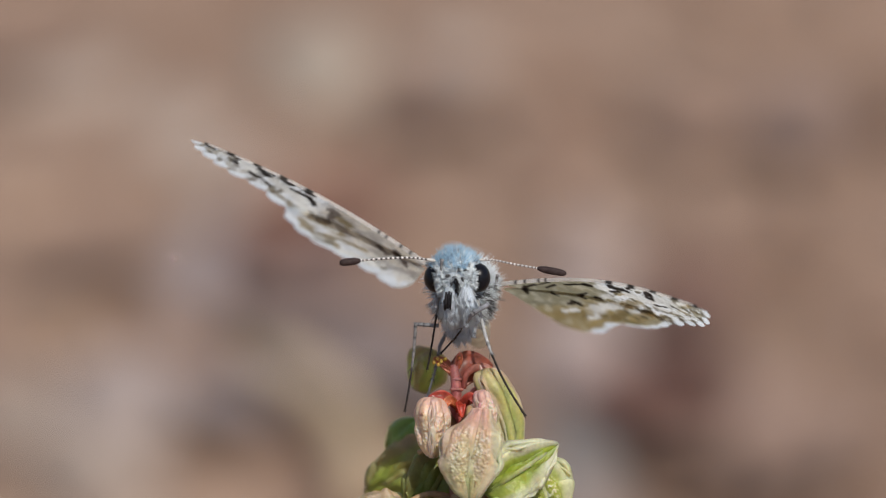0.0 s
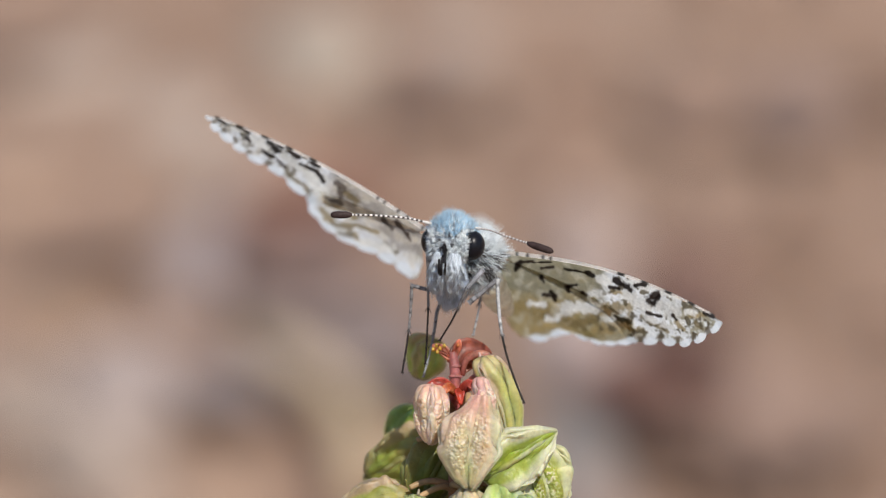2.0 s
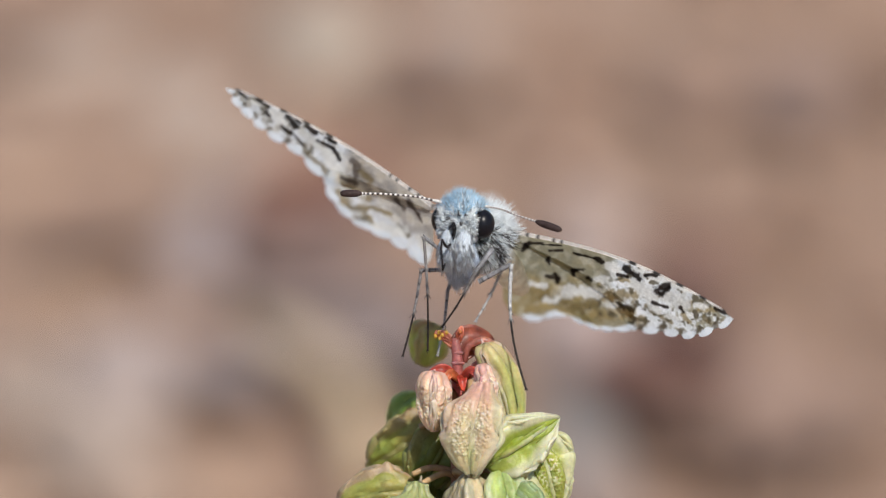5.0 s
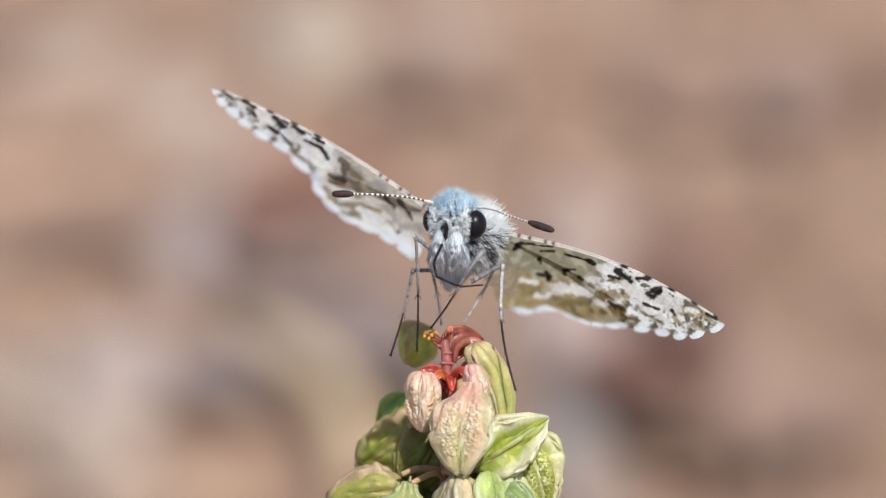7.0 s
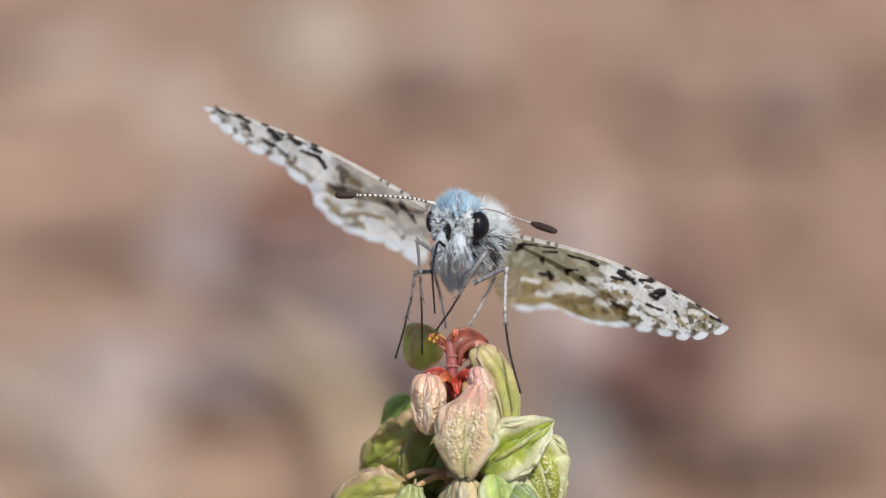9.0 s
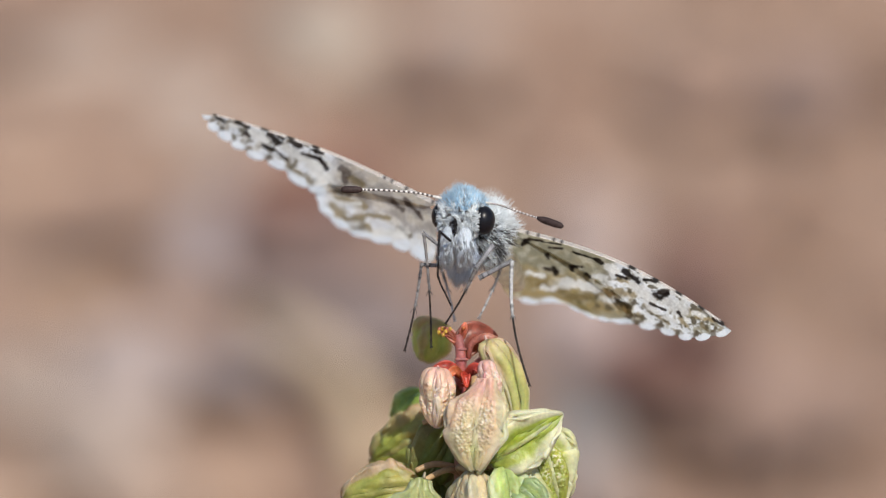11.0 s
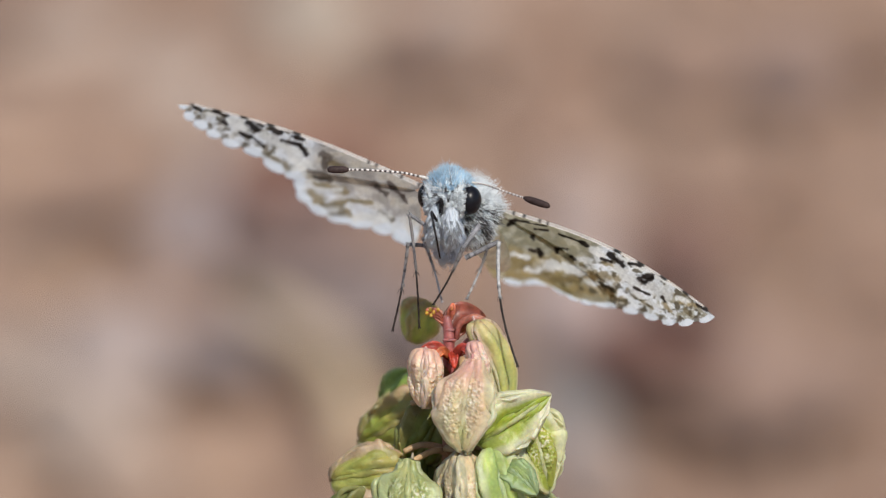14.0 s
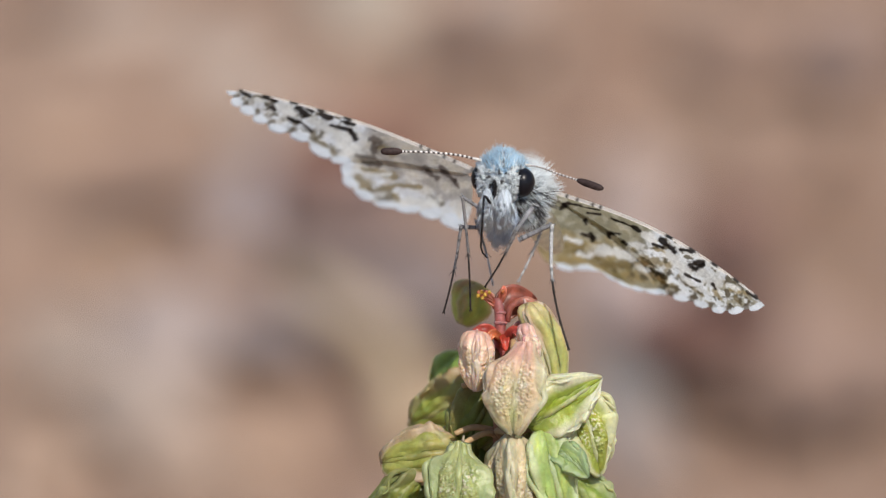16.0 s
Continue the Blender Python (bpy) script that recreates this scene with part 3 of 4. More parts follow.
for pts in (((0.2, 0.4, -6.6), (-0.8, -0.6, -5.9), (-2.4, -1.6, -6.6)), ((0.2, 0.4, -6.4), (-0.3, -1.0, -5.8), (0.4, -1.8, -6.0)),
            ((0.2, 0.4, -6.8), (1.4, -0.6, -5.7), (2.4, -1.2, -6.1)), ((0.1, 0.4, -2.0), (-0.9, -0.6, -0.6), (-1.6, -1.4, -0.3)),
            ((0.1, 0.4, -2.0), (0.6, -1.4, -0.6), (0.6, -2.4, -1.0)), ((0.2, 0.5, -4.0), (2.0, 0.2, -3.0), (2.9, -0.6, -3.4)),
            ((0.2, 0.5, -4.0), (-1.2, 0.8, -3.0), (-2.4, 1.0, -3.2)), ((0.2, 0.5, -6.0), (-1.6, 0.0, -5.6), (-2.8, -0.4, -6.0))):
    stalk("pedicel", pts, 0.24, 0.17, (0.29, 0.15, 0.08), (0.38, 0.25, 0.12), n=10, sides=8)


# ---- the butterfly ----
# its own space is in metres: origin in the middle of the head, facing -y
butterfly = new("butterfly")
tagged(butterfly, "small white-checkered skipper butterfly with pale hair tinted sky-blue and spread wings", "butterfly")
# the crown's blue and the white's bluish cast carry the sky's light
WHITE, SKY_BLUE, DARK = (0.91, 0.965, 1.0), (0.46, 0.69, 0.87), (0.03, 0.028, 0.03)
FACE = pose(0, 0, 0, 0, 4, -13).inverted()
SPAN = 16.2


def fur_tone(d):
    top = max(0.0, min(1.0, (d.z - 0.25) / 0.5))
    return np.array(WHITE) * (1 - top) + np.array(SKY_BLUE) * top


def clumps(rng, count, centre, radii, tones, where, length, width, comb, many=9, spread=0.10, splay=0.16):
    """Hair in tufts on an ellipsoid, each tuft of one tone drawn by tones(rng, d), in mm."""
    verts, faces, cols = [], [], []
    made = 0
    while made < count:
        d = Vector(rng.normal(size=3)).normalized()
        if not where(d):
            continue
        made += 1
        way = (d + Vector(comb(d)) + Vector(rng.normal(size=3)) * splay).normalized()
        tone = np.array(tones(rng, d))
        size = length(d) * rng.uniform(0.75, 1.25)
        bend = Vector(rng.normal(size=3)) * 0.12
        for _ in range(many):
            e = (d + Vector(rng.normal(size=3)) * 0.07).normalized()
            root = Vector((centre[0] + e.x * radii[0], centre[1] + e.y * radii[1], centre[2] + e.z * radii[2]))
            w = (way + Vector(rng.normal(size=3)) * spread).normalized()
            side = w.orthogonal().normalized()
            third = w.cross(side)
            r0, long, shade = width * rng.uniform(0.7, 1.3), size * rng.uniform(0.7, 1.1), rng.uniform(0.85, 1.1)
            base = len(verts)
            for f, r in ((0.0, 1.0), (0.5, 0.85)):
                mid = root + (w + bend * f * f) * long * f
                for k in range(3):
                    verts.append(mid + (side * math.cos(2.0944 * k) + third * math.sin(2.0944 * k)) * r0 * r)
                    cols.append(tone * shade)
            verts.append(root + (w + bend) * long)
            cols.append(tone * shade)
            for k in range(3):
                n = (k + 1) % 3
                faces.append((base + k, base + n, base + 3 + n, base + 3 + k))
                faces.append((base + 3 + k, base + 3 + n, base + 6))
    return verts, faces, cols


def build_head():
    rng = np.random.default_rng(11)
    head = part("head", mesh_of("head", *mm(ball((0, 0.1, 0.05), (1.24, 1.12, 1.30), lambda d: np.array(fur_tone(d)) * 0.8, 18, 26, 0.1, 1))), SKIN,
                butterfly, "pale furry head with sky light tinted blue into its crown")

    def crown_tone(r, d):
        if r.random() < 0.10:
            return np.array((0.20, 0.24, 0.30))
        return np.array(SKY_BLUE) * (1 - 0.35 * max(0, 0.5 - d.z)) * r.uniform(0.8, 1.15) if r.random() < 0.85 else np.array(WHITE)

    def face_tone(r, d):
        if d.z > 0.55:
            return crown_tone(r, d)
        dark = 0.20 if abs(d.x) < 0.55 and d.z > -0.5 else 0.05
        return np.array(DARK) * 2.5 if r.random() < dark else np.array(WHITE) * r.uniform(0.9, 1.0)

    crown = clumps(rng, 420, (0, 0.1, 0.05), (1.24, 1.12, 1.30), crown_tone, lambda d: d.z > 0.42 and d.y < 0.7,
                   lambda d: 0.52 + 0.25 * max(0, d.z), 0.024, lambda d: (0.1 * d.x, -0.15, 0.45), 10, 0.14, 0.22)
    pad = ball((0, -0.66, 0.0), (0.86, 0.74, 0.98), lambda d: np.array(fur_tone(d)) * 0.75, 16, 22, 0.1, 4)
    face = clumps(rng, 330, (0, -0.66, 0.0), (0.86, 0.74, 0.98), face_tone, lambda d: d.y < 0.35,
                  lambda d: 0.30 + 0.22 * max(0, d.z), 0.026, lambda d: (0.35 * d.x, -0.1, 0.35 * d.z - 0.35), 10, 0.12, 0.25)
    part("fur", mesh_of("fur", *mm(joined(crown, pad, face))), HAIR, head)
    # white tufts that close over the inner rims of the eyes
    for side in (-1, 1):
        v, f, c = clumps(rng, 130, (side * (0.76 if side > 0 else 0.92), -0.72, 0.0), (0.20, 0.42, 0.78), lambda r, d: np.array(WHITE) * (r.uniform(0.85, 1.05) if r.random() < 0.93 else 0.25),
                         lambda d, side=side: d.y < 0.2, lambda d: 0.36, 0.030, lambda d, side=side: (side * 0.6, -0.35, 0.1 + 0.5 * d.z), 9, 0.10, 0.22)
        part("eye_tuft", mesh_of("eye_tuft", *mm((v, f, c))), HAIR, head, "white hair tuft beside the eye")
    for side in (-1, 1):
        part("eye", mesh_of("eye", *mm(ball((0, 0, 0), (0.72, 0.80, 0.86), lambda d: (0, 0, 0), 20, 28))), EYE_BLACK, head, "large glossy black eye",
             pose((1.24 if side > 0 else -1.22) * MM, (-0.14 if side > 0 else 0.16) * MM, (0.06 if side > 0 else 0.16) * MM))
    # two long smooth palps below the face, bluish shade mixed into their white
    for side in (-1, 1):
        v, f, c = clumps(rng, 300, (side * 0.46, -1.25, -1.32), (0.46, 0.46, 1.0), lambda r, d: np.array((0.86, 0.93, 1.0)) * (r.uniform(0.92, 1.0) if r.random() < 0.97 else 0.4),
                         lambda d: d.y < 0.5, lambda d: 0.70, 0.017, lambda d: (-0.45 * d.x, -0.1 - 0.75 * d.y, -2.2 - 0.75 * d.z), 11, 0.03, 0.05)
        b = ball((side * 0.46, -1.25, -1.32), (0.44, 0.44, 0.97), lambda d: np.array((0.90, 0.95, 1.0)), 12, 16)
        part("palp", mesh_of("palp", *mm(joined(b, (v, f, c)))), HAIR, head, "smooth white palp tinted blue for shade")
    v, f, c = clumps(rng, 34, (-0.06, -1.60, -0.42), (0.04, 0.08, 0.46), lambda r, d: DARK, lambda d: d.y < 0.3, lambda d: 0.22, 0.022, lambda d: (-0.3, -0.4, -1.2), 6)
    b = ball((-0.06, -1.60, -0.38), (0.045, 0.10, 0.42), lambda d: DARK, 8, 10)
    part("mouth_tuft", mesh_of("mouth_tuft", *mm(joined(b, (v, f, c)))), CHITIN, head, "black tuft between the palps")
    # antennae: beaded shaft and dark club
    for side, pts, club in ((-1, ((-1.25, -0.2, 1.25), (-2.6, -0.6, 1.55), (-4.3, -0.9, 1.7), (-5.9, -1.0, 1.75)), (-7.15, -1.05, 1.75)),
                            (1, ((1.35, -0.4, 1.0), (2.2, -0.9, 0.85), (3.25, -1.6, 0.45), (4.35, -2.2, 0.08)), (5.85, -2.9, -0.45))):
        pts = [FACE @ Vector(q) for q in pts]
        club = FACE @ Vector(club)
        line = curve(pts, 73)
        radii, cols = [], []
        for i in range(73):
            bead = int(i % 4 > 1)
            radii.append(((0.062 if side < 0 else 0.048) + 0.018 * bead + (0.03 if i < 10 else 0)))
            cols.append((0.62, 0.59, 0.56) if (bead or i < 12) else (0.05, 0.04, 0.04) if side < 0 else (0.20, 0.16, 0.15))
        shaft = part("antenna", mesh_of("antenna", *mm(tube(line, radii, cols, 8))), CHITIN, head, "black and white beaded antenna")
        a, b = Vector(line[-1]), Vector(club)
        tips = [a + (b - a) * k / 11 for k in range(12)]
        prof = [0.09, 0.15, 0.19, 0.215, 0.22, 0.225, 0.225, 0.22, 0.215, 0.205, 0.18, 0.09]
        part("club", mesh_of("club", *mm(tube(tips, prof, [(0.045, 0.03, 0.028)] * 12, 12))), CHITIN, shaft, "dark brown antenna club")
    return head


def build_body():
    rng = np.random.default_rng(12)
    thorax = part("thorax", mesh_of("thorax", *mm(ball((0.45, 3.0, -0.75), (1.45, 2.3, 1.6), lambda d: np.array(WHITE), 20, 28, 0.1, 3))),
                  SKIN, butterfly, "white and grey furry thorax")

    middle, size = (0.45, 3.0, -0.75), (1.45, 2.3, 1.6)
    # black and white tufts on the side, white ones over the shoulders
    flank = clumps(rng, 330, middle, size, lambda r, d: np.array(DARK) * 1.6 if r.random() < 0.38 else np.array(WHITE), lambda d: d.y < 0.1 and d.z < 0.35,
                   lambda d: 0.85, 0.024, lambda d: (0.55 * (1 if d.x > 0 else -1), -0.5, -0.55), 9, 0.08, 0.14)
    shoulder = clumps(rng, 300, middle, size, lambda r, d: np.array(WHITE) * r.uniform(0.85, 1.05), lambda d: d.z > 0.15 and d.y < 0.45,
                      lambda d: 1.0, 0.022, lambda d: (0.8 * d.x, -0.1, 0.15), 9, 0.12, 0.2)
    part("fur", mesh_of("fur", *mm(joined(flank, shoulder))), HAIR, thorax)
    # long chest hair; its blue tint paints the shade below the head
    v, f, c = clumps(rng, 430, (0.02, 0.3, -1.75), (0.82, 1.05, 1.35), lambda r, d: np.array((0.76, 0.86, 1.0)) * (r.uniform(0.85, 1.0) if r.random() < 0.94 else 0.30),
                     lambda d: d.y < 0.6 and d.z < 0.8, lambda d: 0.80, 0.018, lambda d: (-0.5 * d.x, -0.1 - 0.75 * d.y, -2.2 - 0.75 * d.z), 11, 0.04, 0.08)
    b = ball((0.02, 0.3, -1.75), (0.78, 1.0, 1.3), lambda d: np.array((0.84, 0.90, 1.0)), 14, 20)
    part("chest", mesh_of("chest", *mm(joined(b, (v, f, c)))), HAIR, butterfly, "white long-haired chest tinted blue for shade")
    # ringed abdomen, drooping behind the legs
    pts, radii, cols = curve([(0.4, 4.2, -0.9), (0.8, 6.4, -2.0), (1.15, 8.4, -3.0), (1.4, 10.0, -3.8)], 40), [], []
    for i in range(40):
        k = i / 39
        radii.append((0.95 * math.sin(math.pi * (0.2 + 0.78 * k)) ** 0.6) * (1 + 0.05 * math.sin(k * 44)))
        cols.append((0.80, 0.76, 0.62) if math.sin(k * 44) > -0.6 else (0.70, 0.65, 0.51))
    part("abdomen", mesh_of("abdomen", *mm(tube(pts, radii, cols, 18))), SKIN, butterfly, "ringed cream-coloured abdomen")


OLIVE, BLACK, CLEAN = (0.21, 0.165, 0.085), (0.024, 0.018, 0.015), (0.93, 0.965, 0.98)
# Wings as they lie at rest, in spans: s from the root to the tip along the leading edge, y from that edge to the margin.
# Marks of the underside are strokes: from s, y to s, y, and half width; lobes of the fringe: s, y, radius.
RIGHT_DARK = [
    (0.089, 0.048, 0.103, 0.029, 0.0069), (0.088, 0.033, 0.152, 0.019, 0.0035), (0.154, 0.023, 0.228, 0.013, 0.0023),
    (0.192, 0.041, 0.239, 0.030, 0.0035), (0.200, 0.068, 0.216, 0.084, 0.0058), (0.224, 0.129, 0.278, 0.128, 0.0058),
    (0.254, 0.115, 0.279, 0.140, 0.0058), (0.311, 0.085, 0.327, 0.105, 0.0058), (0.317, 0.086, 0.354, 0.076, 0.0035),
    (0.383, 0.095, 0.404, 0.103, 0.0046), (0.382, 0.026, 0.416, 0.031, 0.0069), (0.492, 0.053, 0.535, 0.048, 0.0046),
    (0.504, 0.023, 0.587, 0.039, 0.0081), (0.526, -0.009, 0.552, -0.007, 0.0058), (0.599, 0.021, 0.638, 0.004, 0.0069),
    (0.665, 0.054, 0.702, 0.019, 0.0104), (0.692, 0.055, 0.711, 0.027, 0.0081), (0.675, 0.096, 0.743, 0.088, 0.0046)]
RIGHT_EDGE = [
    (0.707, -0.006, 0.740, -0.008, 0.0069), (0.748, -0.007, 0.775, -0.005, 0.0035), (0.807, -0.005, 0.870, -0.008, 0.0046),
    (0.919, 0.005, 0.964, -0.001, 0.0069), (0.287, 0.030, 0.388, 0.029, 0.0029), (0.789, 0.062, 0.811, 0.075, 0.0046)]
RIGHT_OLIVE = [
    (0.364, 0.220, 0.469, 0.178, 0.0161), (0.448, 0.156, 0.592, 0.099, 0.0184), (0.483, 0.212, 0.615, 0.163, 0.0184),
    (0.624, 0.174, 0.687, 0.162, 0.0092), (0.125, 0.188, 0.244, 0.191, 0.0161), (0.208, 0.279, 0.274, 0.237, 0.0104),
    (0.228, 0.210, 0.359, 0.209, 0.0104), (0.792, 0.061, 0.826, 0.032, 0.0069), (0.863, 0.043, 0.922, 0.011, 0.0069),
    (0.659, 0.117, 0.709, 0.131, 0.0058), (0.728, 0.126, 0.787, 0.128, 0.0069), (0.813, 0.079, 0.854, 0.098, 0.0069),
    (0.894, 0.052, 0.935, 0.064, 0.0058), (0.133, 0.191, 0.170, 0.182, 0.0046), (0.508, 0.062, 0.596, 0.060, 0.0058)]
RIGHT_WHITE = [
    (0.435, 0.036, 0.491, 0.039, 0.0127), (0.568, 0.055, 0.686, 0.090, 0.0173), (0.709, 0.053, 0.809, 0.052, 0.0173),
    (0.575, -0.000, 0.653, 0.014, 0.0104), (0.318, 0.165, 0.456, 0.133, 0.0207), (0.412, 0.100, 0.458, 0.080, 0.0104),
    (0.265, 0.214, 0.306, 0.209, 0.0104), (0.176, 0.168, 0.236, 0.165, 0.0092), (0.678, 0.114, 0.723, 0.114, 0.0081),
    (0.832, 0.073, 0.843, 0.075, 0.0069), (0.840, 0.031, 0.878, 0.022, 0.0092), (0.519, 0.165, 0.536, 0.159, 0.0058),
    (0.678, 0.012, 0.791, 0.001, 0.0092), (0.755, 0.116, 0.799, 0.107, 0.0069)]
RIGHT_LOBES = [
    (0.244, 0.291, 0.0392), (0.322, 0.249, 0.0484), (0.425, 0.250, 0.0323), (0.491, 0.254, 0.0323), (0.552, 0.243, 0.0277),
    (0.621, 0.215, 0.0461), (0.718, 0.174, 0.0369), (0.802, 0.150, 0.0323), (0.870, 0.124, 0.0300), (0.928, 0.090, 0.0300),
    (0.976, 0.024, 0.0346)]
RIGHT_FORE = [(0.052, 0.024), (0.20, 0.068), (0.40, 0.120), (0.52, 0.152), (0.60, 0.185), (0.661, 0.211), (0.729, 0.188), (0.810, 0.161),
    (0.879, 0.136), (0.936, 0.096), (0.981, 0.046), (0.998, 0.006)]
RIGHT_HIND = [(0.625, 0.145), (0.662, 0.178), (0.627, 0.222), (0.550, 0.251), (0.492, 0.261),
    (0.429, 0.259), (0.342, 0.255), (0.272, 0.290), (0.204, 0.297), (0.155, 0.293), (0.094, 0.246)]
LEFT_DARK = [
    (0.956, -0.001, 0.913, 0.013, 0.0044), (0.866, 0.002, 0.813, 0.008, 0.0066), (0.726, 0.011, 0.671, 0.030, 0.0099),
    (0.628, 0.012, 0.589, 0.013, 0.0088), (0.544, 0.011, 0.497, 0.012, 0.0044), (0.571, 0.036, 0.495, 0.030, 0.0044),
    (0.729, 0.052, 0.680, 0.058, 0.0044), (0.683, 0.054, 0.611, 0.075, 0.0033), (0.495, 0.030, 0.448, 0.055, 0.0055),
    (0.404, 0.034, 0.361, 0.037, 0.0099), (0.379, 0.050, 0.352, 0.074, 0.0077), (0.163, 0.054, 0.111, 0.065, 0.0055),
    (0.116, 0.033, 0.049, 0.051, 0.0055), (0.049, 0.051, 0.019, 0.067, 0.0044), (0.698, 0.003, 0.668, 0.011, 0.0044),
    (0.815, 0.029, 0.790, 0.039, 0.0044), (0.405, 0.103, 0.336, 0.094, 0.0066), (0.459, 0.000, 0.415, 0.003, 0.0033)]
LEFT_OLIVE = [
    (0.609, 0.077, 0.567, 0.109, 0.0077), (0.481, 0.132, 0.428, 0.166, 0.0088), (0.382, 0.164, 0.322, 0.176, 0.0143),
    (0.300, 0.211, 0.228, 0.181, 0.0088), (0.322, 0.188, 0.248, 0.149, 0.0077), (0.214, 0.168, 0.135, 0.202, 0.0066),
    (0.097, 0.131, 0.039, 0.137, 0.0066), (0.350, 0.051, 0.290, 0.055, 0.0077), (0.238, 0.136, 0.148, 0.112, 0.0044),
    (0.108, 0.196, 0.037, 0.177, 0.0066), (0.567, 0.103, 0.496, 0.106, 0.0055), (0.393, 0.120, 0.257, 0.111, 0.0066)]
LEFT_WHITE = [
    (0.786, 0.020, 0.723, 0.030, 0.0154), (0.887, 0.018, 0.833, 0.017, 0.0066), (0.650, 0.037, 0.535, 0.053, 0.0132),
    (0.494, 0.078, 0.388, 0.095, 0.0154), (0.456, 0.113, 0.441, 0.118, 0.0088), (0.292, 0.190, 0.265, 0.183, 0.0077),
    (0.170, 0.179, 0.065, 0.141, 0.0176), (0.528, 0.064, 0.452, 0.041, 0.0088), (0.377, 0.140, 0.282, 0.110, 0.0044)]
LEFT_LOBES = [
    (0.990, 0.009, 0.0213), (0.938, 0.037, 0.0260), (0.880, 0.056, 0.0331), (0.814, 0.077, 0.0307), (0.731, 0.088, 0.0401),
    (0.636, 0.092, 0.0401), (0.529, 0.126, 0.0520), (0.441, 0.129, 0.0354), (0.406, 0.175, 0.0378), (0.330, 0.200, 0.0425),
    (0.231, 0.204, 0.0472), (0.142, 0.192, 0.0425), (0.056, 0.174, 0.0401), (-0.036, 0.176, 0.0472)]
LEFT_FORE = [(0.027, 0.030), (0.20, 0.078), (0.36, 0.120), (0.46, 0.140), (0.536, 0.130), (0.629, 0.105), (0.726, 0.099),
    (0.811, 0.083), (0.876, 0.065), (0.939, 0.045), (0.990, 0.009)]
LEFT_HIND = [(0.448, 0.095), (0.458, 0.135), (0.421, 0.178), (0.368, 0.196), (0.290, 0.211), (0.189, 0.205),
    (0.064, 0.182), (-0.024, 0.181), (-0.091, 0.190), (-0.079, 0.124)]
REST = {1: (0.559, 0.348), -1: (-0.464, 0.334)}       # slant and breadth of the wing at rest
MARKS = {1: (RIGHT_OLIVE, RIGHT_WHITE, RIGHT_DARK + RIGHT_EDGE), -1: (LEFT_OLIVE, LEFT_WHITE, LEFT_DARK)}
ARCH = {1: 0.055, -1: 0.032}


def stroke(s, y, wob, mark, grow=1.12):
    """How far inside a ragged stroke each place lies, 0 to 1."""
    s0, y0, s1, y1, half = mark
    ds, dy = s1 - s0, y1 - y0
    k = np.clip(((s - s0) * ds + (y - y0) * dy) / (ds * ds + dy * dy + 1e-9), 0, 1)
    far = np.hypot(s - s0 - k * ds, y - y0 - k * dy)
    return 1 - steps(far / (half * grow + 0.0012) + wob, 0.50, 1.40)


